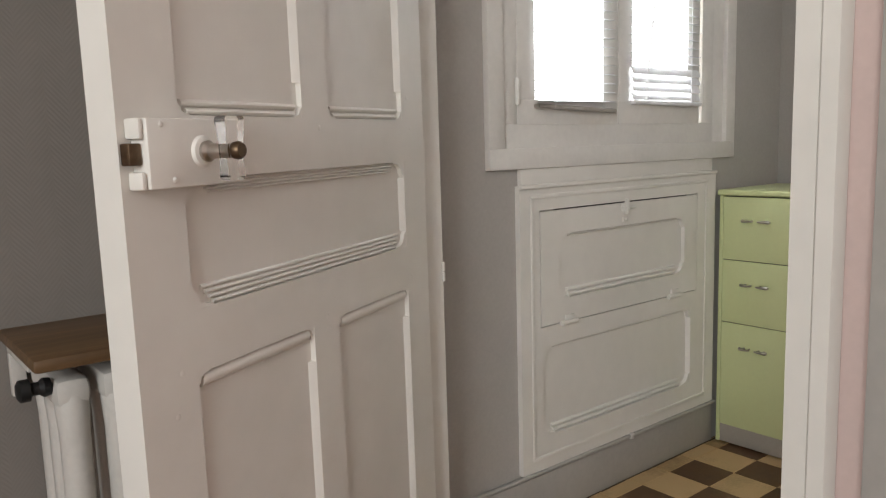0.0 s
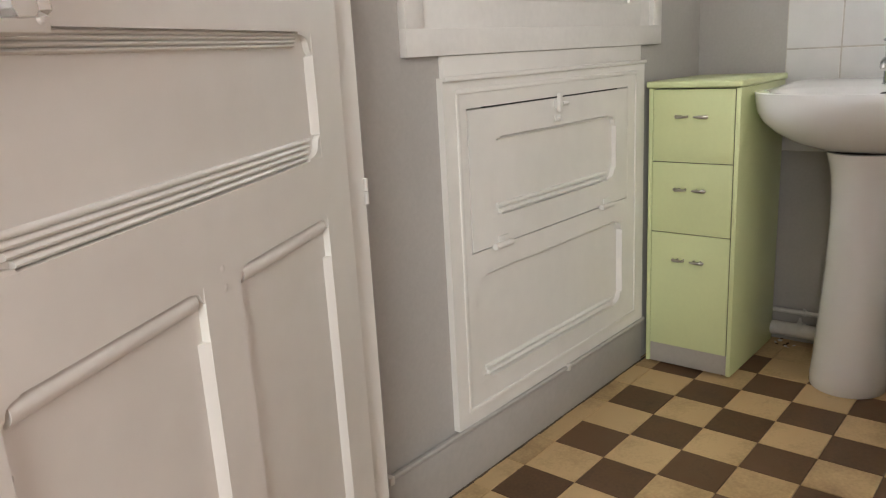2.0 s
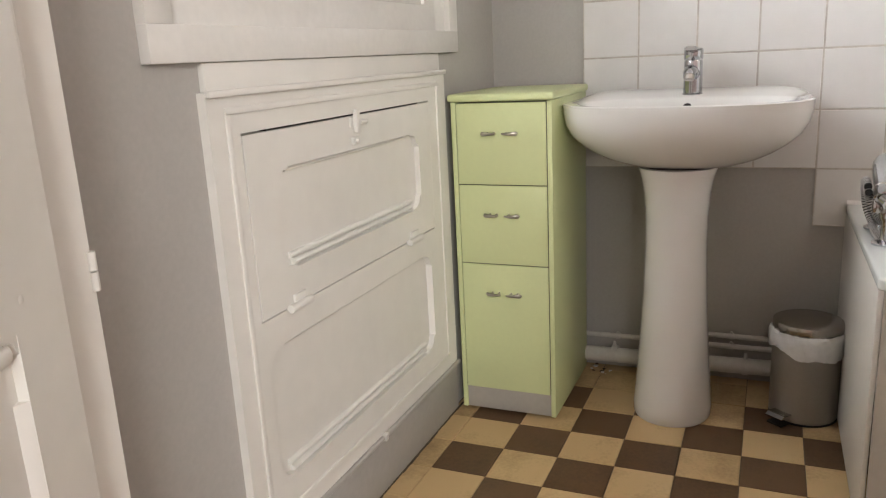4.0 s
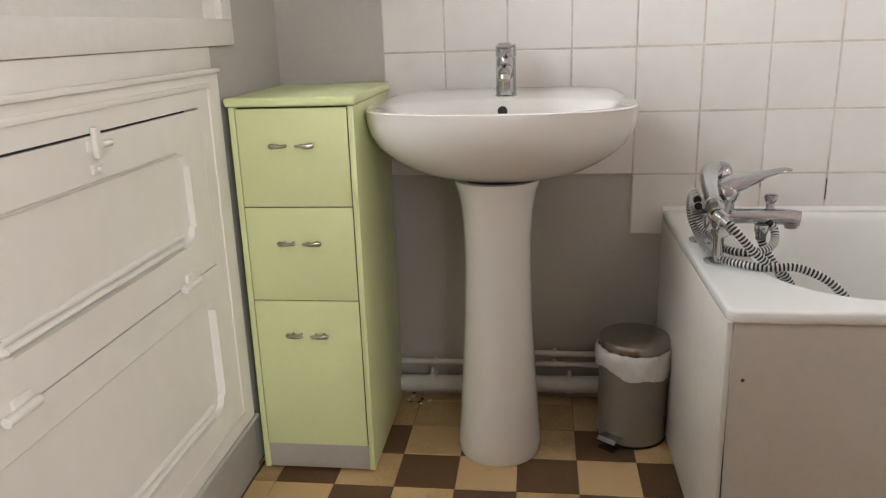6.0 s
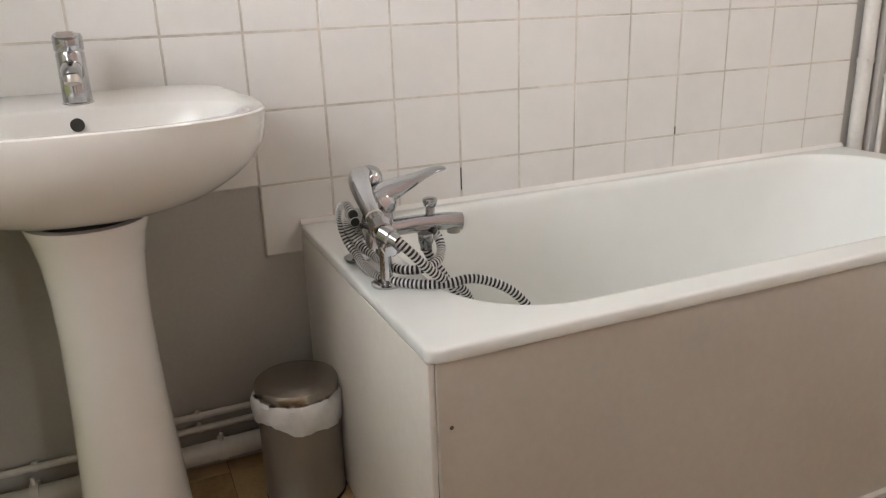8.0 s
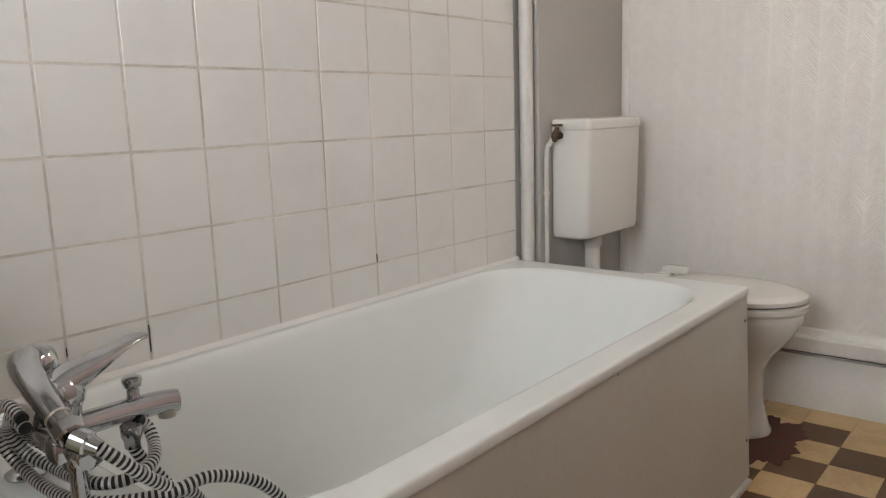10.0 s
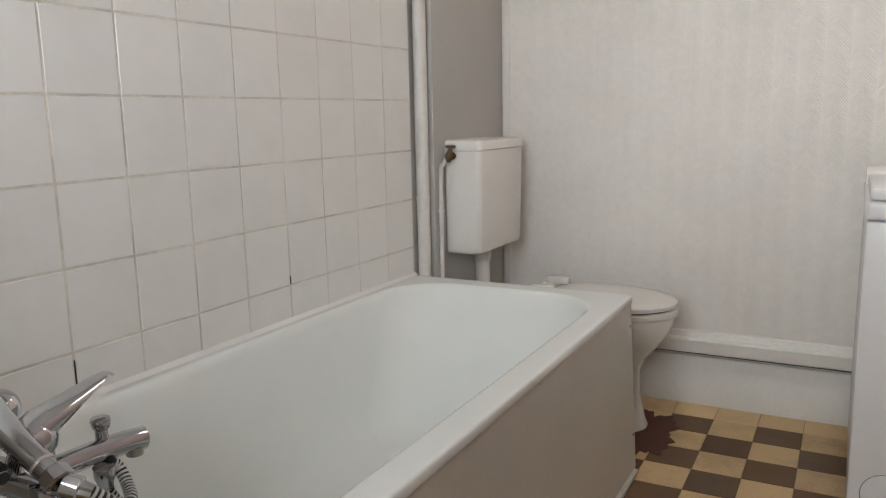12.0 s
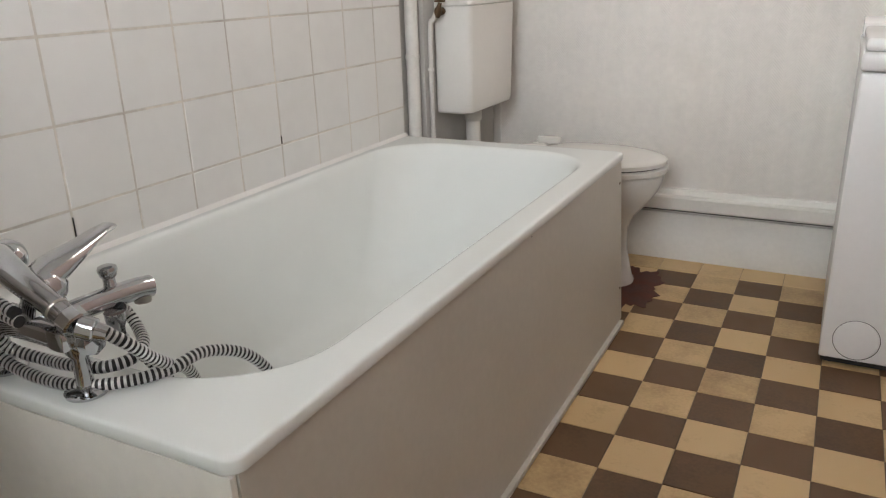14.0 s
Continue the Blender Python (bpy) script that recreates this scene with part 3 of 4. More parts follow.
# ---- hall: radiator with a wooden shelf over it ----
shelf = thing("radiator_shelf", "brown varnished wooden shelf over the hall radiator", "shelf", pose(0.74, 1.35, 0.726))
part("board", box(0.538, 0.97, 1.225, 1.4985, 0.726, 0.747, r=0.006), SHELF_WOOD, shelf)
for x in (0.56, 0.88):
    part("bracket", boxes([(x - 0.012, x + 0.012, 1.33, 1.4985, 0.705, 0.7255), (x - 0.012, x + 0.012, 1.482, 1.4985, 0.63, 0.705)], r=0.002), PIPE_WHITE, shelf)
radiator = thing("radiator", "white painted cast-iron column radiator", "radiator", pose(0.70, 1.28, 0.0))
for i in range(5):
    x = 0.594 + i * 0.066
    for y in (1.275, 1.345, 1.415):
        tube = turned(bmesh.new(), (x, y, 0.09), (0, 0, 1), [(0, 0.012), (0.03, 0.024), (0.08, 0.022), (0.525, 0.022), (0.57, 0.025), (0.61, 0.014)], 12)
        part("column", tube, PIPE_WHITE, radiator)
    part("header", box(x - 0.026, x + 0.026, 1.255, 1.435, 0.115, 0.16, r=0.012), PIPE_WHITE, radiator)
    part("header", box(x - 0.026, x + 0.026, 1.255, 1.435, 0.655, 0.704, r=0.015), PIPE_WHITE, radiator)
    if i in (0, 4):
        part("foot", box(x - 0.018, x + 0.018, 1.26, 1.29, 0, 0.12, r=0.005), PIPE_WHITE, radiator)
bm = turned(bmesh.new(), (0.568, 1.28, 0.692), (-1, 0, 0), [(0, 0.013), (0.010, 0.015), (0.016, 0.010), (0.026, 0.010), (0.029, 0.017), (0.042, 0.017), (0.046, 0.011)], 16)
part("valve", bm, BLACK, radiator, "black valve with a round handwheel")


# ---- pale green drawer cabinet ----
cabinet = thing("drawer_cabinet", "pale green metal three-drawer cabinet with a grey plinth", "cabinet", pose(2.82, 1.285, 0))
CX0, CX1, CY0, CY1 = 2.618, 2.995, 1.156, 1.420
for y in (CY0, CY1 - 0.013):
    part("side_panel", box(CX0, CX1, y, y + 0.013, 0.006, 0.842, r=0.002), GREEN, cabinet)
part("back_panel", box(CX1 - 0.012, CX1, CY0 + 0.0135, CY1 - 0.0135, 0.022, 0.842), GREEN, cabinet)
part("bottom_panel", box(CX0 + 0.02, CX1 - 0.0125, CY0 + 0.0135, CY1 - 0.0135, 0.03, 0.045), GREEN, cabinet)
part("top", box(CX0 - 0.008, CX1 + 0.004, CY0 - 0.006, CY1 + 0.006, 0.843, 0.862, r=0.006, seg=3), GREEN, cabinet)
part("plinth", box(CX0 + 0.004, CX0 + 0.014, CY0 + 0.0135, CY1 - 0.0135, 0.007, 0.068, r=0.001), GREEN_GREY, cabinet, "grey plinth strip")
# dark backing and strips paint the shade in the drawer seams
part("shadow_gap", box(CX0 + 0.016, CX0 + 0.02, CY0 + 0.0135, CY1 - 0.0135, 0.05, 0.84), GAP_SHADE_MOULD, cabinet)
for z in (0.6325, 0.423):
    part("drawer_gap_shade", box(CX0 + 0.003, CX0 + 0.0145, CY0 + 0.015, CY1 - 0.015, z - 0.0011, z + 0.0011), GAP_SHADE_MOULD, cabinet)
for y in (CY0 + 0.0142, CY1 - 0.0142):
    part("drawer_gap_shade", box(CX0 + 0.003, CX0 + 0.0145, y - 0.0006, y + 0.0006, 0.072, 0.838), GAP_SHADE_MOULD, cabinet)
for z0, z1, zh in ((0.634, 0.8385, 0.764), (0.4245, 0.631, 0.556), (0.070, 0.4215, 0.345)):
    drawer = part("drawer_front", box(CX0 - 0.001, CX0 + 0.015, CY0 + 0.0150, CY1 - 0.0150, z0 - 0.0003, z1 + 0.0003, r=0.0012), GREEN, cabinet)
    for yc, s in ((1.310, 1), (1.265, -1)):
        bm = finish(loft(bmesh.new(), [[Vector((CX0 - 0.006 - d + 0.004 * math.cos(a), yc + s * u, zh + w * math.sin(a))) for a in (0, 0.8, 1.57, 2.4, 3.14, 3.9, 4.71, 5.5)] for u, w, d in ((-0.014, 0.002, 0.012), (-0.008, 0.0032, 0.014), (0.004, 0.0042, 0.015), (0.014, 0.0052, 0.013), (0.021, 0.0058, 0.010), (0.025, 0.003, 0.008))]))
        cyl(bm, (CX0 - 0.001, yc + s * 0.012, zh), (CX0 - 0.02, yc + s * 0.012, zh), 0.0035, n=10)
        cyl(bm, (CX0 - 0.001, yc - s * 0.006, zh), (CX0 - 0.02, yc - s * 0.006, zh), 0.003, n=10)
        part("handle", bm, DULL_CHROME, drawer, "small dull metal pull")
for x in (CX0 + 0.03, CX1 - 0.03):
    for y in (CY0 + 0.03, CY1 - 0.03):
        part("foot", cyl(bmesh.new(), (x, y, 0.0), (x, y, 0.024), 0.012, n=12), BLACK, cabinet)

# ---- washbasin on its pedestal ----
BY, RIM = 0.868, 0.824
basin = thing("washbasin", "white ceramic washbasin on a tapered pedestal", "washbasin", pose(2.8, BY, 0))


def oval(z, s, cx=2.80, lo=0.228, hi=0.232, ay=0.294, nl=2.75, nh=3.6, n=112):
    return [Vector((x, y, z)) for x, y in superellipse(cx, BY, lo * s, hi * s, ay * s, nl, nh, n)]


def outer(z, s, back):
    """Outside of the bowl: it draws in below, but its back stays near the wall."""
    return [Vector((x, y, z)) for x, y in superellipse(2.80, BY, 0.228 * s, 0.232 * back, 0.294 * s, 2.6 if s > 0.6 else 2.2, 3.4, 112)]


rings = [outer(0.6642, 0.40, 0.75), outer(0.667, 0.455, 0.85), outer(0.674, 0.54, 0.90), outer(0.685, 0.63, 0.94), outer(0.700, 0.73, 0.97), outer(0.719, 0.83, 0.985), outer(0.745, 0.925, 0.995), outer(0.774, 0.978, 1.0), outer(0.800, 0.996, 1.0), outer(0.816, 1.0, 1.0), oval(0.8225, 0.996), oval(RIM + 0.001, 0.984),
         oval(RIM + 0.0005, 0.957)]
for z, s, lo, hi, ay, cx in ((0.8235, 1, 0.190, 0.128, 0.258, 2.785), (0.818, 1, 0.184, 0.122, 0.250, 2.785), (0.795, 1, 0.172, 0.112, 0.236, 2.785), (0.755, 1, 0.150, 0.098, 0.205, 2.785), (0.715, 1, 0.110, 0.08, 0.15, 2.79), (0.695, 1, 0.06, 0.05, 0.08, 2.80), (0.690, 1, 0.021, 0.021, 0.021, 2.80)):
    rings.append(oval(z, s, cx, lo, hi, ay, 2.5, 2.7))
bm = finish(loft(bmesh.new(), rings))
for v in bm.verts:  # low ledge rising at the back of the deck
    if v.co.z > 0.79 and v.co.x > 2.89:
        k = min(1.0, (v.co.x - 2.89) / 0.13)
        v.co.z += 0.015 * k * k * (3 - 2 * k)
part("bowl", bm, CERAMIC, basin)
part("waste", turned(bmesh.new(), (2.80, BY, 0.6905), (0, 0, 1), [(0, 0.022), (0.002, 0.022), (0.003, 0.012)]), CHROME, basin, "chrome waste ring")
# solid dark disc; the hole's shade is put into its colour
bm = turned(bmesh.new(), (2.885, BY, 0.797), (-0.9, 0, 0.25), [(0, 0.0115), (0.004, 0.0115), (0.005, 0.009)], 16)
part("overflow_hole", bm, GAP_SHADE_MOULD, basin, "dark overflow hole")
prof = [(0.0, 0.100, 0.108), (0.006, 0.103, 0.111), (0.03, 0.103, 0.110), (0.08, 0.098, 0.100), (0.20, 0.089, 0.092), (0.34, 0.081, 0.085), (0.47, 0.077, 0.082), (0.54, 0.078, 0.084), (0.60, 0.083, 0.089), (0.638, 0.091, 0.096), (0.6595, 0.098, 0.101), (0.663, 0.097, 0.100)]
bm = finish(loft(bmesh.new(), [[Vector((x, y, z)) for x, y in superellipse(2.772, BY + 0.008, ax, ax * 1.2, ay * 0.97, 2.05, 4.0, 64)] for z, ay, ax in prof]))
part("pedestal", bm, CERAMIC, basin, "tapered ceramic pedestal")
bm = finish(loft(bmesh.new(), [[Vector((x, y, z)) for x, y in superellipse(2.772, BY + 0.008, 0.080, 0.10, 0.080, 2.05, 4.0, 64)] for z in (0.6615, 0.6675)]))
part("joint", bm, GAP_SHADE_MOULD, basin, "dark joint between bowl and pedestal")
bm = sweep(bmesh.new(), [(2.80, BY, 0.69), (2.81, BY, 0.58), (2.87, BY, 0.52), (2.95, BY, 0.54), (XE - 0.001, BY, 0.54)], 0.016, 12)
part("waste_pipe", bm, PIPE_WHITE, basin)

tap = thing("basin_mixer", "chrome single-lever mixer tap on the basin", "tap", pose(2.955, BY - 0.006, RIM))
TX, TY = 2.950, BY - 0.006
part("body", turned(bmesh.new(), (TX, TY, RIM + 0.0005), (0, 0, 1), [(0, 0.0275), (0.004, 0.0275), (0.006, 0.0245), (0.058, 0.0235), (0.087, 0.0235), (0.091, 0.022)]), CHROME, tap)
bm = sweep(bmesh.new(), smooth_path([(TX, TY, RIM + 0.052), (TX - 0.05, TY, RIM + 0.064), (TX - 0.095, TY, RIM + 0.063), (TX - 0.108, TY, RIM + 0.053)], 6), lambda t: 0.018 - 0.003 * t, 18)
spout = part("spout", bm, CHROME, tap)
part("aerator", turned(bmesh.new(), (TX - 0.106, TY, RIM + 0.057), (-0.35, 0, -1), [(0, 0.013), (0.012, 0.013), (0.013, 0.009)], 18), DULL_CHROME, spout)
lever = turned(bmesh.new(), (TX, TY, RIM + 0.092), (0, 0, 1), [(0, 0.0225), (0.003, 0.0245), (0.024, 0.0245), (0.029, 0.022), (0.031, 0.012)])
bm = finish(loft(lever, [[Vector((TX - u, TY + w * c, RIM + h + 0.006 * s)) for c, s in ((-1, 0), (-0.7, 0.8), (0.7, 0.8), (1, 0), (0.7, -0.8), (-0.7, -0.8))] for u, w, h in ((0.0, 0.021, 0.116), (0.04, 0.020, 0.119), (0.085, 0.017, 0.122), (0.095, 0.013, 0.122))]))
part("lever", bm, CHROME, tap)

# ---- pipes along the wall under the basin ----
pipes = thing("heating_pipe", "thick white painted pipe along the wall foot", "pipe", pose(XE, 0.9, 0.06))
part("pipe", sweep(bmesh.new(), [(2.993, 1.44, 0.046), (2.993, 1.0, 0.050), (2.993, 0.47, 0.060)], 0.0225, 18), PIPE_WHITE, pipes)
for y in (1.07, 0.70):
    part("clip", turned(bmesh.new(), (2.993, y - 0.008, 0.055), (0, 1, 0), [(0, 0.0245), (0.016, 0.0245)], 18), PIPE_WHITE, pipes)
    part("screw", cyl(bmesh.new(), (2.992, y, 0.076), (2.992, y, 0.094), 0.006, 0.004, 10), PIPE_WHITE, pipes)
    part("bracket", box(2.99, XE - 0.0005, y - 0.006, y + 0.006, 0.049, 0.061), PIPE_WHITE, pipes)
for z, ya, yb in ((0.103, 1.44, 0.465), (0.134, 0.89, 0.465)):
    thin = thing("water_pipe", "thin white painted water pipe above the wall foot", "pipe", pose(XE, 0.8, z), group="thin water pipes")
    part("pipe", sweep(bmesh.new(), [(3.018, ya, z), (3.018, 0.7, z - 0.001), (3.018, yb, z)] + ([] if ya > 1 else []), 0.0075, 12), PIPE_WHITE, thin)
    for y in ((1.065, 0.74) if ya > 1 else (0.74,)):
        bm = turned(bmesh.new(), (3.018, y - 0.006, z), (0, 1, 0), [(0, 0.0095), (0.012, 0.0095)], 12)
        cyl(bm, (3.016, y, z), (XE - 0.0005, y, z), 0.004, n=8)
        cyl(bm, (3.016, y, z), (3.016, y, z + 0.014), 0.004, n=8)
        part("clip", bm, PIPE_WHITE, thin)

# ---- pedal bin ----
bin_ = thing("pedal_bin", "brushed steel pedal bin with a white bag folded over its rim", "bin", pose(2.844, 0.553, 0))
BX, BYC = 2.844, 0.553
part("body", turned(bmesh.new(), (BX, BYC, 0.005), (0, 0, 1), [(0, 0.080), (0.003, 0.0825), (0.236, 0.0825), (0.238, 0.079)], 48), BIN_PAINT, bin_)
part("base_ring", turned(bmesh.new(), (BX, BYC, 0.0), (0, 0, 1), [(0, 0.080), (0.001, 0.083), (0.005, 0.083), (0.006, 0.080)], 48), BLACK, bin_)
part("lid", turned(bmesh.new(), (BX, BYC, 0.240), (0, 0, 1), [(0, 0.083), (0.002, 0.0842), (0.018, 0.0842), (0.0215, 0.0825), (0.0235, 0.078), (0.0255, 0.05), (0.0265, 0.02), (0.0267, 0.001)], 48), STEEL, bin_, "round steel lid with a folded edge")
rng = random.Random(7)
n = 72
rows = []
for k, (z, r) in enumerate(((0.241, 0.0850), (0.236, 0.0892), (0.225, 0.0915), (0.209, 0.0912), (0.193, 0.0888), (0.184, 0.0862))):
    ring = []
    for i in range(n):
        t = 2 * math.pi * i / n
        crease = 0.0016 * math.sin(9 * t + k * 1.3) + 0.0014 * math.sin(17 * t - k * 1.7) + 0.0015 * math.sin(31 * t + 2 * k) + rng.uniform(-0.0012, 0.0012)
        drop = 0.010 * math.sin(2 * t + 0.6) + 0.005 * math.sin(5 * t) if k >= 3 else 0
        ring.append(Vector((BX + (r + crease) * math.cos(t), BYC + (r + crease) * math.sin(t), z - drop * (k - 2) / 3)))
    rows.append(ring)
part("bag", finish(loft(bmesh.new(), rows, False, False)), LINER, bin_, "white plastic bag folded over the rim")
pd = Vector((-0.80, 0.60, 0)).normalized()
ps = Vector((-pd.y, pd.x, 0))
c0 = Vector((BX, BYC, 0))
def slab(bm, d0, d1, w, z0, z1, t):
    ring = lambda d, z: [c0 + pd * d + ps * s * w + Vector((0, 0, z + h)) for s, h in ((-1, 0), (1, 0), (1, t), (-1, t))]
    return finish(loft(bm, [ring(d0, z0), ring(d1, z1)]))
bm = slab(bmesh.new(), 0.075, 0.108, 0.024, 0.026, 0.030, 0.003)
slab(bm, 0.106, 0.118, 0.024, 0.030, 0.022, 0.003)
part("pedal", bm, CHROME, bin_, "bent chrome pedal")
part("pedal_guide", slab(bmesh.new(), 0.078, 0.115, 0.021, 0.002, 0.002, 0.005), BLACK, bin_)

# ---- bathtub with boxed-in sides ----
AX0, AX1, AY0, AY1, AZ = 2.319, 3.033, -1.160, 0.472, 0.526
bath = thing("bathtub", "white enamelled bathtub boxed in with greige panels", "bathtub", pose(2.69, -0.35, 0))


def rrect(x0, x1, y0, y1, r, z, per=14):
    """Rounded rectangle ring; r: radii at the corners (x1,y1), (x0,y1), (x0,y0), (x1,y0)."""
    out = []
    for (cx, cy, sx, sy, a0), rr in zip(((x1, y1, -1, -1, 0), (x0, y1, 1, -1, 90), (x0, y0, 1, 1, 180), (x1, y0, -1, 1, 270)), r):
        for k in range(per):
            a = radians(a0 + 90 * k / (per - 1))
            out.append(Vector((cx + sx * rr + rr * math.cos(a), cy + sy * rr + rr * math.sin(a), z)))
    return out


o = (0.012, 0.022, 0.022, 0.012)
rings = [rrect(AX0 + 0.02, AX1 - 0.02, AY0 + 0.02, AY1 - 0.02, (0.01,) * 4, AZ - 0.021), rrect(AX0, AX1, AY0, AY1, o, AZ - 0.021), rrect(AX0 - 0.001, AX1, AY0 - 0.001, AY1 + 0.001, o, AZ - 0.018), rrect(AX0 - 0.001, AX1, AY0 - 0.001, AY1 + 0.001, o, AZ - 0.005),
         rrect(AX0 + 0.0005, AX1, AY0 + 0.0005, AY1 - 0.0005, o, AZ - 0.002), rrect(AX0 + 0.004, AX1 - 0.002, AY0 + 0.004, AY1 - 0.004, o, AZ - 0.0003), rrect(AX0 + 0.010, AX1 - 0.004, AY0 + 0.010, AY1 - 0.010, o, AZ)]
i0, i1, j0, j1 = 2.382, 3.004, -1.085, 0.360
rings.append(rrect(AX0 + 0.020, AX1 - 0.008, AY0 + 0.020, AY1 - 0.020, (0.02, 0.03, 0.03, 0.02), AZ))
for z, g, gs, gn, rs, rn in ((AZ, -0.012, -0.012, -0.012, 0.185, 0.195), (AZ, -0.007, -0.007, -0.007, 0.18, 0.19), (AZ - 0.0008, -0.003, -0.003, -0.003, 0.178, 0.187), (AZ - 0.003, 0.001, 0.001, 0.001, 0.175, 0.185), (AZ - 0.008, 0.005, 0.005, 0.005, 0.175, 0.182), (AZ - 0.020, 0.010, 0.012, 0.009, 0.175, 0.180), (AZ - 0.06, 0.018, 0.03, 0.018, 0.175, 0.18), (AZ - 0.18, 0.036, 0.10, 0.04, 0.175, 0.18), (AZ - 0.30, 0.055, 0.19, 0.06, 0.175, 0.175), (AZ - 0.345, 0.072, 0.225, 0.078, 0.15, 0.16), (AZ - 0.37, 0.10, 0.265, 0.11, 0.11, 0.13), (AZ - 0.38, 0.14, 0.31, 0.15, 0.08, 0.10)):
    rings.append(rrect(i0 + g, i1 - g, j0 + gs, j1 - gn, (rn, rn, rs, rs), z))
part("tub", finish(loft(bmesh.new(), rings, False, True)), ENAMEL, bath, "glossy white tub with a broad flat rim")
bm = prism(bmesh.new(), [(AX0 - 0.020, 0.016), (AX0 + 0.004, AZ - 0.022), (AX0 + 0.017, AZ - 0.022), (AX0 - 0.007, 0.016)], "y", AY0 + 0.012, AY1 - 0.0105)
front = part("front_panel", bm, PANEL_PAINT, bath, "greige painted side panel", smooth=False)
bm = turned(bmesh.new(), (AX0 - 0.001, AY1 - 0.03, 0.402), (-1, 0, 0), [(0, 0.0034), (0.0015, 0.0026), (0.002, 0.001)], 12)
part("screw", bm, BRASS, front)
for y, z in ((AY0 + 0.03, 0.44), (AY0 + 0.03, 0.12)):
    part("screw", turned(bmesh.new(), (AX0 + 0.004 - 0.049 * (AZ - 0.022 - z), y, z), (-1, 0, 0), [(0, 0.0045), (0.0015, 0.0035), (0.002, 0.001)], 12), BRASS, front)
# paler than the front panel; the window light is in its colour
part("end_panel", box(AX0 + 0.0065, XE - 0.001, AY1 - 0.010, AY1 + 0.0, 0.004, AZ - 0.023, r=0.0015), PANEL_PAINT_LIT, bath, "painted end panel, paler with window light put into its colour")
part("far_end_panel", box(AX0 + 0.0175, XE - 0.001, AY0 + 0.012, AY0 + 0.022, 0.004, AZ - 0.023, r=0.0015), PANEL_PAINT, bath)
part("foot_strip", box(AX0 - 0.032, AX0 - 0.002, AY0 + 0.0245, AY1 - 0.0115, 0.0005, 0.016, r=0.004), PANEL_PAINT, bath, "thin strip along the panel foot")
bm = bmesh.new()
for x, y, r in ((AX0 + 0.006, AY1 - 0.012, 0.0013),):
    turned(bm, (x, y, AZ - 0.0065), (0, 0, 1), [(0, r), (0.0045, r * 0.9), (0.005, r * 0.3)], 8)
part("chip", bm, BLACK, bath, "small dark chips in the enamel corner")
bm = turned(bmesh.new(), (AX0 + 0.0045, -0.432, AZ - 0.029), (-1, 0, 0), [(0, 0.0024), (0.001, 0.002), (0.0014, 0.0008)], 9)
part("nick", bm, BLACK, bath, "dark nick in the panel under the rim")
sealant = bmesh.new()
prism(sealant, [(XE - 0.0005, AZ), (XE - 0.016, AZ + 0.001), (XE - 0.006, AZ + 0.010), (XE - 0.0005, AZ + 0.010)], "y", AY0, AY1)
part("sealant", sealant, CERAMIC, bath, "white sealant along the tiles")

# ---- bath mixer, hand shower and hose ----
mixer = thing("bath_mixer", "chrome bath mixer on two legs at the end of the tub", "tap", pose(2.678, 0.43, AZ))
MX, MY = 2.662, 0.434
for x in (2.588, 2.743):
    bm = turned(bmesh.new(), (x, MY, AZ + 0.0015), (0, 0, 1), [(0, 0.026), (0.004, 0.027), (0.007, 0.022), (0.010, 0.011), (0.05, 0.0105), (0.058, 0.016), (0.076, 0.016)], 24)
    part("leg", bm, CHROME, mixer)
bm = turned(bmesh.new(), (2.566, MY - 0.002, 0.604), (1, 0, 0), [(0, 0.012), (0.004, 0.018), (0.03, 0.018), (0.034, 0.0215), (0.155, 0.0215), (0.16, 0.018), (0.188, 0.018), (0.192, 0.012)], 24)
turned(bm, (MX, MY - 0.008, 0.596), (0, -0.25, 1), [(0, 0.027), (0.03, 0.0275), (0.046, 0.026)], 24)
part("body", bm, CHROME, mixer)
part("end_nut", turned(bmesh.new(), (2.574, MY - 0.002, 0.604), (-1, -0.1, 0), [(0, 0.017), (0.002, 0.019), (0.016, 0.019), (0.018, 0.016)], 8), CHROME, mixer, "eight-sided chrome end nut")
bm = sweep(bmesh.new(), smooth_path([(MX, MY - 0.010, 0.602), (MX - 0.008, 0.362, 0.605), (MX - 0.018, 0.300, 0.605), (MX - 0.023, 0.270, 0.602)], 6), lambda t: 0.0160, 24)
spout = part("spout", bm, CHROME, mixer)
part("outlet", turned(bmesh.new(), (MX - 0.023, 0.286, 0.594), (0, 0, -1), [(0, 0.0125), (0.010, 0.012), (0.0105, 0.009)], 18), DULL_CHROME, spout)
part("diverter", turned(bmesh.new(), (2.653, 0.324, 0.618), (0, 0, 1), [(0, 0.010), (0.004, 0.0085), (0.014, 0.0085), (0.017, 0.0115), (0.026, 0.0135), (0.030, 0.0125), (0.032, 0.008)], 20), CHROME, mixer, "pull-up diverter knob")
part("hose_outlet", turned(bmesh.new(), (2.627, 0.345, 0.594), (0, 0, -1), [(0, 0.014), (0.014, 0.0135), (0.022, 0.0105), (0.030, 0.0105)], 18), CHROME, mixer)
bm = turned(bmesh.new(), (MX, MY - 0.018, 0.636), (0.05, -0.30, 1), [(0, 0.0255), (0.010, 0.0285), (0.022, 0.0285), (0.034, 0.022), (0.040, 0.010), (0.0405, 0.002)], 28)
sec = [(math.cos(2 * math.pi * k / 14), math.sin(2 * math.pi * k / 14)) for k in range(14)]
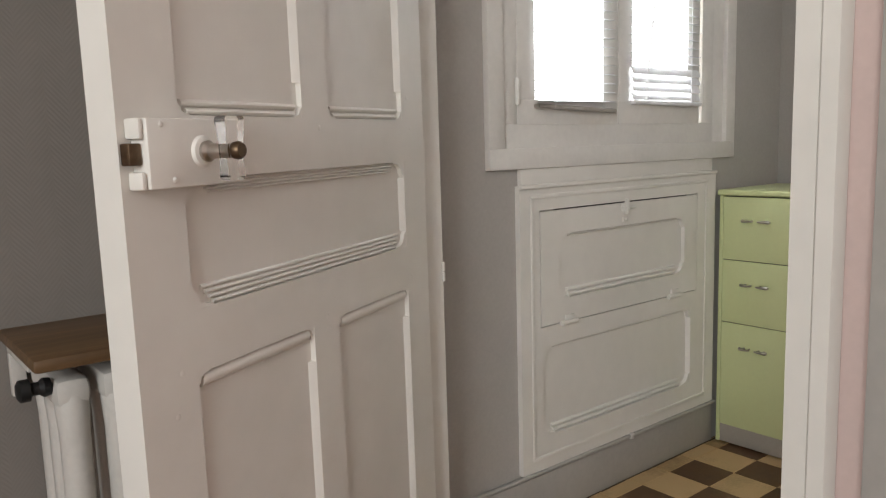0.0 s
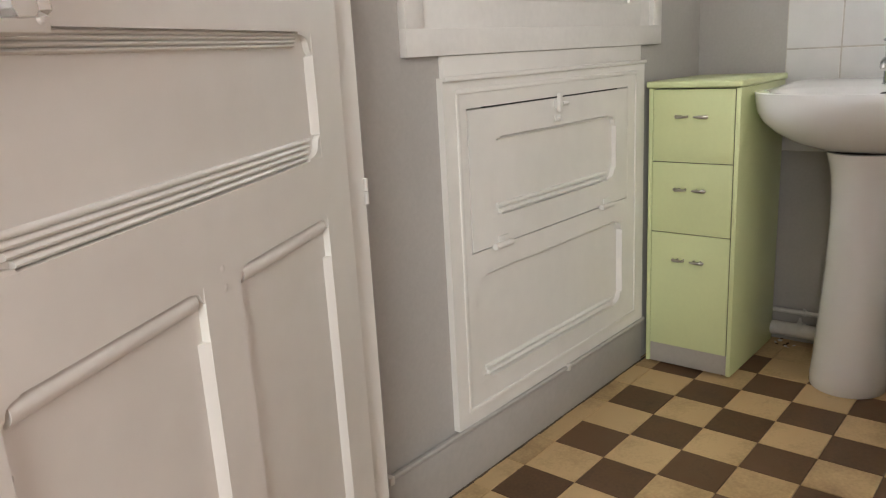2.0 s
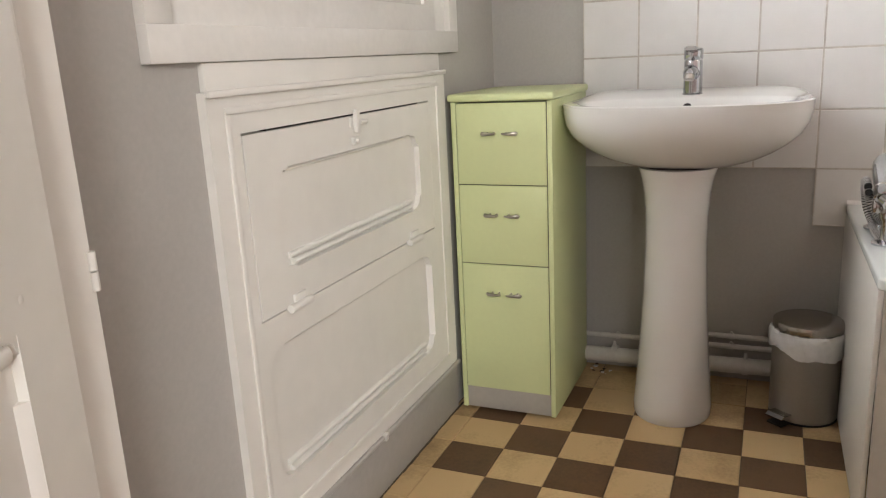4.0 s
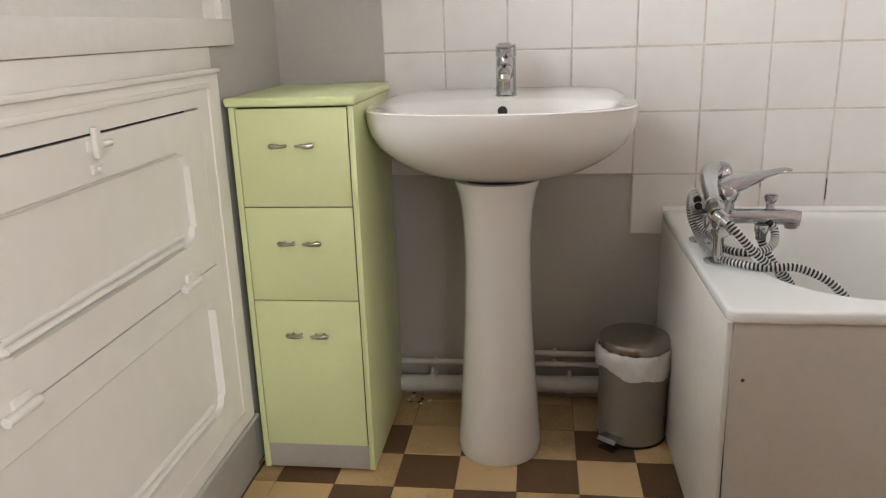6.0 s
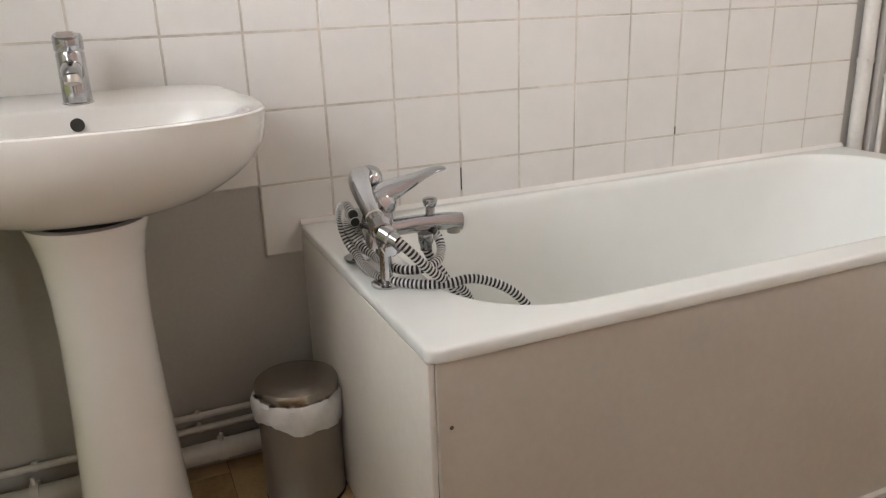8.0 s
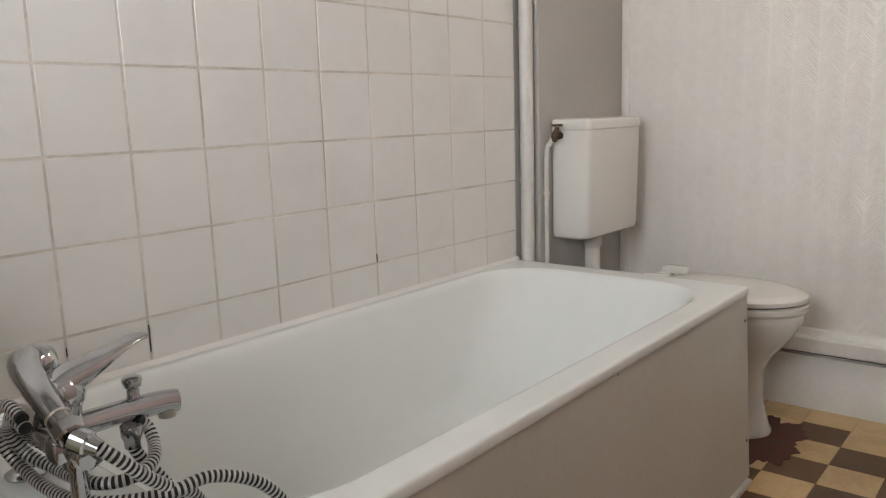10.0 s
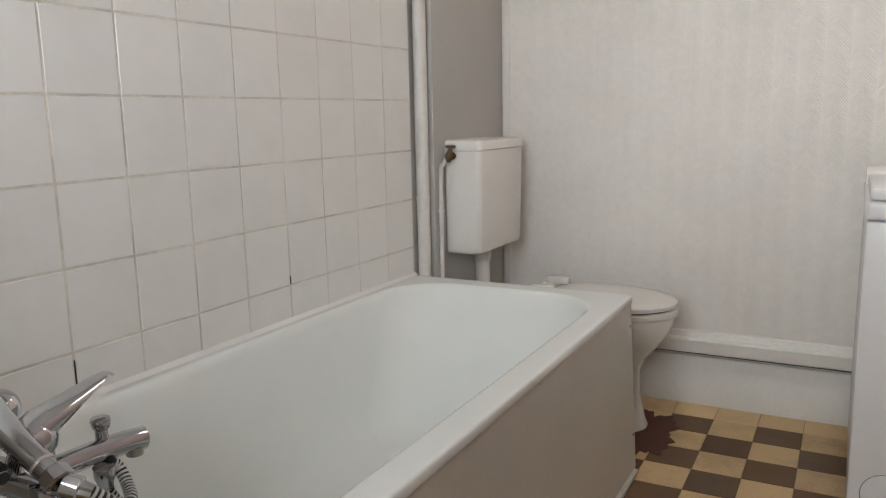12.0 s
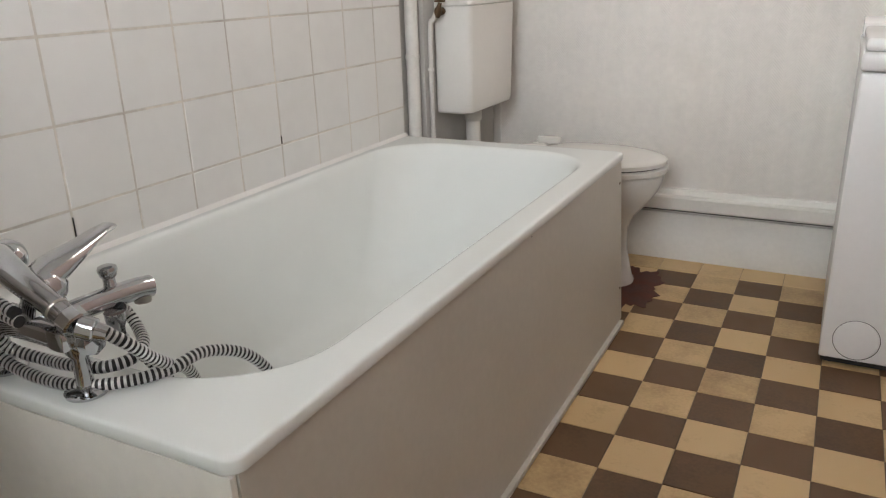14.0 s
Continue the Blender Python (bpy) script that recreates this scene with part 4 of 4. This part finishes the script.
rows = ((0.432, 0.654, 0.015, 0.012), (0.424, 0.658, 0.024, 0.019), (0.402, 0.664, 0.0275, 0.022), (0.378, 0.671, 0.0265, 0.018), (0.352, 0.679, 0.0225, 0.0125), (0.328, 0.687, 0.0185, 0.008), (0.308, 0.6925, 0.016, 0.0058), (0.292, 0.694, 0.0145, 0.0048), (0.285, 0.6935, 0.0115, 0.0035), (0.281, 0.693, 0.006, 0.002))
loft(bm, [[Vector((MX + 0.0020 * i + w * c, y, z + th * h)) for c, h in sec] for i, (y, z, w, th) in enumerate(rows)])
part("lever", finish(bm), CHROME, mixer, "curved chrome lever")
bm = box(2.574, 2.604, 0.444, 0.464, 0.596, 0.624, r=0.005)
turned(bm, (2.562, 0.447, 0.630), (0.86, -0.02, 0.5), [(0, 0.0155), (0.002, 0.018), (0.018, 0.0185), (0.020, 0.0165)], 8)
part("cradle", bm, CHROME, mixer, "eight-sided cradle for the hand shower")

shower = thing("hand_shower", "chrome hand shower lying across the bath mixer", "shower head", pose(2.646, 0.44, 0.64))
path = smooth_path([(2.564, 0.447, 0.630), (2.598, 0.447, 0.648), (2.641, 0.446, 0.667), (2.684, 0.440, 0.681), (2.718, 0.428, 0.683), (2.741, 0.412, 0.673)], 7)
part("handle", sweep(bmesh.new(), path, lambda t: 0.0130 + 0.0115 * t * t + 0.002 * math.sin(math.pi * t), 22), CHROME, shower)
part("collar", turned(bmesh.new(), (2.592, 0.447, 0.645), (0.86, 0, 0.46), [(0, 0.0150), (0.001, 0.0156), (0.003, 0.0156), (0.004, 0.0150)], 22), DULL_CHROME, shower)
part("head", turned(bmesh.new(), (2.7290, 0.4230, 0.6830), (0.42, -0.76, -0.50), [(0, 0.016), (0.006, 0.0245), (0.014, 0.0285), (0.022, 0.0295), (0.026, 0.028)], 28), CHROME, shower)
part("spray_face", turned(bmesh.new(), (2.7399, 0.4031, 0.6699), (0.42, -0.76, -0.50), [(0, 0.026), (0.0015, 0.025)], 28), DULL_CHROME, shower)
part("nut", turned(bmesh.new(), (2.564, 0.446, 0.629), (-0.80, -0.46, -0.34), [(0, 0.0125), (0.002, 0.0150), (0.020, 0.0150), (0.022, 0.0115), (0.036, 0.0095)], 20), CHROME, shower)

hose = thing("shower_hose", "black and silver ribbed shower hose coiled on the tub rim", "hose", pose(2.646, 0.40, AZ))
runs = [
    [(2.537, 0.430, 0.618), (2.526, 0.412, 0.598), (2.524, 0.385, 0.568), (2.527, 0.352, 0.539), (2.532, 0.322, 0.519), (2.542, 0.300, 0.480), (2.551, 0.288, 0.42)],
    [(2.627, 0.345, 0.566), (2.624, 0.336, 0.545), (2.614, 0.318, 0.515), (2.598, 0.296, 0.470), (2.586, 0.282, 0.42)],
    [(2.484, 0.196, 0.420), (2.489, 0.212, 0.470), (2.499, 0.250, 0.515), (2.514, 0.305, 0.539), (2.524, 0.356, 0.5362), (2.549, 0.400, 0.5355), (2.594, 0.434, 0.5355), (2.658, 0.444, 0.5365), (2.714, 0.446, 0.5455), (2.742, 0.456, 0.572), (2.742, 0.463, 0.606), (2.716, 0.467, 0.636), (2.68, 0.468, 0.648), (2.641, 0.468, 0.640)],
    [(2.641, 0.466, 0.628), (2.676, 0.466, 0.634), (2.708, 0.462, 0.622), (2.726, 0.455, 0.598), (2.718, 0.440, 0.566), (2.676, 0.424, 0.5505), (2.626, 0.420, 0.5505), (2.584, 0.408, 0.5510), (2.566, 0.378, 0.553), (2.582, 0.344, 0.556), (2.614, 0.322, 0.562), (2.634, 0.318, 0.580), (2.636, 0.330, 0.594)],
]
black, silver = bmesh.new(), bmesh.new()
for run in runs:
    p = smooth_path(run, 14)
    sweep(black, p, 0.0079, 12)
    cum = [0.0]
    for a, b in zip(p, p[1:]):
        cum.append(cum[-1] + (b - a).length)
    s = 0.003
    while s < cum[-1] - 0.004:
        k = max(i for i in range(len(cum)) if cum[i] <= s)
        k = min(k, len(p) - 2)
        d = (p[k + 1] - p[k]).normalized()
        q = p[k] + d * (s - cum[k])
        turned(silver, q, d, [(-0.0019, 0.0078), (-0.0014, 0.0087), (0.0014, 0.0087), (0.0019, 0.0078)], 12)
        s += 0.0072
part("core", black, BLACK, hose)
part("silver_band", silver, SILVER, hose, "bright silver rings", kind="stuff")

# ---- pipes at the tiled wall's far end ----
riser = thing("riser_pipe", "white painted upright pipe beside the tiles", "pipe", pose(3.0, -1.19, 0))
part("pipe", cyl(bmesh.new(), (3.015, -1.192, 0.0), (3.015, -1.192, H), 0.021, n=24), PIPE_WHITE, riser)
bm = turned(bmesh.new(), (3.015, -1.192, 0.766), (0, 0, 1), [(0, 0.0235), (0.014, 0.0235)], 24)
cyl(bm, (3.005, -1.187, 0.773), (2.991, -1.162, 0.773), 0.005, n=8)
bx(bm, 3.02, XE - 0.0005, -1.20, -1.19, 0.768, 0.778)
part("clip", bm, PIPE_WHITE, riser)

feed = thing("cistern_feed_pipe", "thin white pipe with a tarnished stop valve feeding the cistern", "pipe", pose(3.01, -1.30, 0))
part("pipe", sweep(bmesh.new(), smooth_path([(2.976, -1.243, 0.0), (2.976, -1.243, 0.5), (2.976, -1.243, 0.84), (2.968, -1.250, 0.88), (2.960, -1.258, 0.905)], 8), 0.0075, 12), PIPE_WHITE, feed)
bm = turned(bmesh.new(), (2.976, -1.243, 0.722), (0, 0, 1), [(0, 0.0095), (0.012, 0.0095)], 12)
cyl(bm, (2.969, -1.233, 0.728), (2.959, -1.218, 0.728), 0.004, n=8)
bx(bm, 2.976, 2.9878, -1.247, -1.239, 0.724, 0.732)
part("clip", bm, PIPE_WHITE, feed)
bm = turned(bmesh.new(), (2.960, -1.258, 0.888), (-0.25, -0.1, 1), [(0, 0.009), (0.010, 0.012), (0.026, 0.012), (0.032, 0.008), (0.046, 0.006)], 14)
cyl(bm, (2.957, -1.255, 0.908), (2.948, -1.285, 0.906), 0.009, n=10)
cyl(bm, (2.9505, -1.2765, 0.9063), (2.9495, -1.2805, 0.9062), 0.013, n=6)
bx(bm, 2.930, 2.967, -1.266, -1.256, 0.934, 0.942, r=0.003)
part("stop_valve", bm, BRASS, feed, "tarnished brass stop valve")

# ---- toilet and its wall cistern ----
QX0, QX1, QY0, QY1 = 2.856, 2.9875, -1.652, -1.288
cistern = thing("toilet_cistern", "white plastic cistern hung on the wall above the toilet", "cistern", pose(2.92, -1.46, 0.57))


def tank_ring(z, f, dip=0.0, g=0.0):
    out = []
    for p in rrect(QX0 + f, QX1 - g, QY0 + f * 0.6, QY1 - f * 0.6, (0.01, 0.018, 0.018, 0.01), z, 8):
        k = (p.y - (QY0 + QY1) / 2) / ((QY1 - QY0) / 2)
        bow = 0.014 * (1 - k * k) * (1 - (p.x - QX0) / (QX1 - QX0))
        out.append(Vector((p.x - bow, p.y, z - dip * (1 - k * k) * (1 - (p.x - QX0) / (QX1 - QX0)))))
    return out


part("tank", finish(loft(bmesh.new(), [tank_ring(0.590, 0.03, 0.010), tank_ring(0.580, 0.022, 0.012), tank_ring(0.586, 0.010, 0.012), tank_ring(0.60, 0.006, 0.012), tank_ring(0.75, 0.003), tank_ring(0.921, 0.0), tank_ring(0.921, 0.012)][1:])), PLASTIC, cistern)
part("lid", finish(loft(bmesh.new(), [tank_ring(0.922, 0.0), tank_ring(0.925, -0.003), tank_ring(0.945, -0.002), tank_ring(0.953, 0.004), tank_ring(0.957, 0.02)])), PLASTIC, cistern, "slightly overhanging lid")
bm = sweep(bmesh.new(), smooth_path([(2.922, -1.440, 0.585), (2.922, -1.440, 0.50), (2.918, -1.445, 0.42), (2.89, -1.46, 0.35), (2.82, -1.475, 0.33)], 8), 0.025, 18)
turned(bm, (2.922, -1.440, 0.535), (0, 0, 1), [(0, 0.027), (0.004, 0.030), (0.035, 0.030), (0.04, 0.027)], 20)
part("flush_pipe", bm, PIPE_WHITE, cistern)

toilet = thing("toilet", "white ceramic toilet with its seat and lid down", "toilet", pose(2.55, -1.49, 0))
GY = -1.478


def egg(z, x0, x1, ay, cx=None, n=64, nl=2.1, nh=2.6):
    cx = (x0 * 0.42 + x1 * 0.58) if cx is None else cx
    return [Vector((x, y, z)) for x, y in superellipse(cx, GY, cx - x0, x1 - cx, ay, nl, nh, n)]


bm = finish(loft(bmesh.new(), [egg(0.0, 2.345, 2.72, 0.115), egg(0.012, 2.343, 2.72, 0.117), egg(0.03, 2.352, 2.72, 0.110), egg(0.12, 2.372, 2.73, 0.090), egg(0.20, 2.372, 2.74, 0.088), egg(0.245, 2.350, 2.76, 0.100), egg(0.29, 2.310, 2.78, 0.130), egg(0.33, 2.282, 2.80, 0.158), egg(0.365, 2.268, 2.81, 0.172), egg(0.385, 2.266, 2.81, 0.174), egg(0.393, 2.272, 2.80, 0.170)]))
bx(bm, 2.74, 2.90, GY - 0.10, GY + 0.10, 0.28, 0.39, r=0.02)
part("bowl", bm, CERAMIC, toilet)
part("seat", finish(loft(bmesh.new(), [egg(0.395, 2.264, 2.71, 0.174), egg(0.397, 2.255, 2.715, 0.182), egg(0.412, 2.255, 2.715, 0.182), egg(0.4155, 2.262, 2.71, 0.174)])), SEAT_WHITE, toilet)
part("lid", finish(loft(bmesh.new(), [egg(0.420, 2.268, 2.71, 0.172), egg(0.422, 2.259, 2.714, 0.180), egg(0.434, 2.259, 2.714, 0.180), egg(0.440, 2.268, 2.70, 0.172), egg(0.444, 2.30, 2.67, 0.14), egg(0.445, 2.42, 2.58, 0.05)])), SEAT_WHITE, toilet)
# inset dark fillers stand for the shadow lines below lid and seat
part("gap", finish(loft(bmesh.new(), [egg(0.4150, 2.272, 2.70, 0.166), egg(0.4205, 2.272, 2.70, 0.166)])), GAP_SHADE_MOULD, toilet, "dark filler painting the shade under the lid")
part("gap", finish(loft(bmesh.new(), [egg(0.3925, 2.278, 2.70, 0.162), egg(0.3960, 2.278, 2.70, 0.162)])), GAP_SHADE_MOULD, toilet, "dark filler painting the shade under the seat")
for s in (-1, 1):
    bm = box(2.690, 2.738, GY + s * 0.075 - 0.022, GY + s * 0.075 + 0.022, 0.392, 0.452, r=0.008)
    bx(bm, 2.640, 2.720, GY + s * 0.075 - 0.020, GY + s * 0.075 + 0.020, 0.450, 0.474, r=0.006)
    part("hinge", bm, SEAT_WHITE, toilet)

# ---- top-loading washing machine ----
WX, WYF, WYB = 1.756, -1.105, -1.730
washer = thing("washing_machine", "white top-loading washing machine standing by the wall", "washing machine", pose(1.56, -1.4, 0))
part("body", box(1.368, WX, WYB, WYF, 0.022, 0.766, r=0.006, seg=3), APPLIANCE, washer)
part("top_rim", box(1.366, WX + 0.003, WYB, WYF + 0.004, 0.770, 0.815, r=0.010, seg=3), APPLIANCE, washer)
part("control_panel", finish(prism(bmesh.new(), [(WYB, 0.816), (WYB + 0.17, 0.816), (WYB + 0.15, 0.852), (WYB + 0.11, 0.862), (WYB, 0.862)], "x", 1.368, WX)), APPLIANCE, washer)
part("lid", box(1.375, WX - 0.004, WYB + 0.175, WYF + 0.001, 0.8165, 0.846, r=0.008, seg=3), APPLIANCE, washer)
fx, fz = WX - 0.083, 0.083
bm = turned(bmesh.new(), (fx, WYF + 0.0005, fz), (0, 1, 0), [(0, 0.0545), (0.0015, 0.0535), (0.0025, 0.051)], 40)
cover = part("filter_cover", bm, APPLIANCE, washer, "round filter cover")
bm = bmesh.new()
prev = [ring_at((fx, WYF + d, fz), Vector((1, 0, 0)), Vector((0, 0, 1)), r, 48) for d, r in ((0.0002, 0.0545), (0.001, 0.0560), (0.001, 0.0548), (0.0002, 0.0548))]
part("cover_gap", finish(loft(bm, prev, False, False)), GAP_SHADE_MOULD, cover)
part("plinth", box(1.38, WX - 0.006, WYB + 0.01, WYF - 0.008, 0.008, 0.0225), BLACK, washer, "dark recessed plinth")
for x in (1.40, WX - 0.03):
    for y in (WYB + 0.05, WYF - 0.04):
        part("foot", cyl(bmesh.new(), (x, y, 0), (x, y, 0.012), 0.018, n=14), BLACK, washer)

# ---- ceiling fitting, unseen, added to hold the fill light ----
lamp = thing("added_fill_fitting", "unseen round white fitting added for the fill light", "lamp", pose(1.70, -1.25, H))
part("base", turned(bmesh.new(), (1.70, -1.25, H - 0.001), (0, 0, -1), [(0, 0.20), (0.02, 0.21), (0.04, 0.20), (0.045, 0.18)], 40), FRAME_WHITE, lamp)

# ---- pieces: wall tiles ----
P, TY0, TZ0 = 0.15525, 0.396, 0.619
grout = bmesh.new()
bx(grout, XE - 0.0045, XE - 0.0002, TY0 - 10 * P, TY0 + 5 * P, TZ0, TZ0 + 9 * P)
bx(grout, XE - 0.0045, XE - 0.0002, TY0, TY0 + P, TZ0 - P, TZ0)
bx(grout, XE - 0.0045, XE - 0.0002, TY0 - 10 * P, TY0, AZ + 0.002, TZ0)
part("grout", grout, GROUT, wall_east, smooth=False)
shapes = {}


def tile_piece(name, key, w, h, t, bev, mat, parent, label=""):
    """A shared cushion-edged tile mesh, w by h in its own x-y, face at z = 0."""
    if key not in shapes:
        bm = bmesh.new()
        a, b = w / 2, h / 2
        ring = lambda x, y, z: [Vector((-x, -y, z)), Vector((x, -y, z)), Vector((x, y, z)), Vector((-x, y, z))]
        loft(bm, [ring(a, b, -t), ring(a, b, -bev), ring(a - bev, b - bev, 0)], False, True)
        me = bpy.data.meshes.new(name)
        bm.to_mesh(me)
        bm.free()
        me.materials.append(mat)
        shapes[key] = me
    ob = new(name, shapes[key])
    ob.parent = parent
    return ob


rng = random.Random(11)
FACE = Matrix(((0, 0, -1, 0), (-1, 0, 0, 0), (0, 1, 0, 0), (0, 0, 0, 1)))
for k in range(-5, 10):
    for j in range(-1, 9):
        if j == -1 and k < -1:
            continue
        z0, z1 = TZ0 + P * j, TZ0 + P * (j + 1)
        if j == -1 and k >= 0:
            z0 = AZ + 0.006
        h = z1 - z0
        ob = tile_piece("wall_tile", ("wall", round(h, 3)), P - 0.0042, h - 0.0042, 0.0045, 0.0012, GLAZE, wall_east)
        ob.matrix_basis = Matrix.Translation((XE - 0.0055, TY0 - P * (k + 0.5), (z0 + z1) / 2)) @ FACE @ pose(0, 0, 0, rng.uniform(-0.25, 0.25), rng.uniform(-0.25, 0.25), rng.uniform(-0.12, 0.12))

# black mould in a few joints
bm = boxes([(XE - 0.0072, XE - 0.003, TY0 - P * k - 0.0007, TY0 - P * k + 0.0007, z0, z1) for k, z0, z1 in ((2, 0.553, 0.605), (6, 0.622, 0.642), (1, 0.585, 0.60))])
part("mould", bm, GAP_SHADE_MOULD, wall_east, "blackened tile joints", smooth=False)

# ---- pieces: floor tiles ----
PF, FX0, FY0 = 0.1375, 2.157, 1.105
for i in range(-7, 7):
    for j in range(-21, 3):
        x0, x1 = FX0 + PF * i, FX0 + PF * (i + 1)
        y0, y1 = FY0 + PF * j, FY0 + PF * (j + 1)
        x0, x1 = max(x0, XW1 - 0.06), min(x1, XE - 0.001)
        y0, y1 = max(y0, YS + 0.001), min(y1, YN - 0.001)
        if x1 - x0 < 0.02 or y1 - y0 < 0.02:
            continue
        if x0 > AX0 + 0.03 and y0 > AY0 + 0.03 and y1 < AY1 - 0.03:
            continue
        edge = j <= -21 or j >= 2 or i >= 5
        mat, kind = (OCHRE, "o") if edge or (i + j) % 2 else (BROWN, "b")
        ob = tile_piece("floor_tile", (kind, round(x1 - x0, 3), round(y1 - y0, 3)), x1 - x0 - 0.0016, y1 - y0 - 0.0016, 0.012, 0.0009, mat, floor)
        ob.matrix_basis = Matrix.Translation(((x0 + x1) / 2, (y0 + y1) / 2, rng.uniform(-0.0005, 0.0006))) @ pose(0, 0, 0, rng.uniform(-0.15, 0.15), rng.uniform(-0.15, 0.15), rng.uniform(-0.25, 0.25))

# grime packed into the joint along the skirting
bm = bmesh.new()
x = XW1 + 0.06
while x < 2.62:
    w = rng.uniform(0.02, 0.07)
    bx(bm, x, x + w, YN - 0.010 - rng.uniform(0.002, 0.0055), YN - 0.0095, -0.001, rng.uniform(0.0014, 0.0026))
    x += w
part("grime", bm, GRIME, floor, "dark grime along the skirting", smooth=False)

# plaster crumbs fallen at the wall foot between cabinet and pedestal
debris = thing("plaster_debris", "crumbs of white plaster and dirt at the wall foot", "debris", pose(2.99, 1.10, 0.001))
for k in range(10):
    w = rng.uniform(0.002, 0.0075)
    bm = bmesh.new()
    bmesh.ops.create_icosphere(bm, subdivisions=1, radius=w, matrix=pose(rng.uniform(2.945, 3.020), rng.uniform(1.07, 1.15), 0.0012 + w * 0.42, 0, 0, rng.uniform(0, 360)) @ Matrix.Diagonal((1.3, 0.8, 0.45, 1)))
    for v in bm.verts:
        v.co += Vector((rng.uniform(-1, 1), rng.uniform(-1, 1), rng.uniform(-0.2, 0.4))) * w * 0.28
    part("crumb", bm, FRAME_WHITE if k % 3 else GRIME, debris, smooth=False)

# round wall hook above the cabinet
hook = thing("wall_hook", "small round white hook on the grey wall", "hook", pose(XE, 1.309, 1.329))
part("plate", turned(bmesh.new(), (XE - 0.0003, 1.309, 1.329), (-1, 0, 0), [(0, 0.0175), (0.004, 0.017), (0.006, 0.014), (0.007, 0.006)], 24), FRAME_WHITE, hook)
part("peg", turned(bmesh.new(), (XE - 0.006, 1.309, 1.322), (-1, 0, 0.25), [(0, 0.004), (0.014, 0.004), (0.018, 0.006), (0.022, 0.004)], 14), FRAME_WHITE, hook)

# worn red-brown patch on the floor beside the toilet
bm = bmesh.new()
pts = []
for k in range(120):
    t = 2 * math.pi * k / 120
    r = 1 + 0.10 * math.sin(5 * t + 1) + 0.07 * math.sin(11 * t) + 0.05 * math.sin(23 * t + 2) + rng.uniform(-0.02, 0.02)
    pts.append(Vector((2.365 + 0.118 * r * math.cos(t), -1.43 + 0.195 * r * math.sin(t), 0.0012)))
loft(bm, [pts, [p + Vector((0, 0, 0.0012)) for p in pts]])
part("worn_patch", finish(bm), OLD_RED, floor, "dark red-brown worn patch", smooth=False)
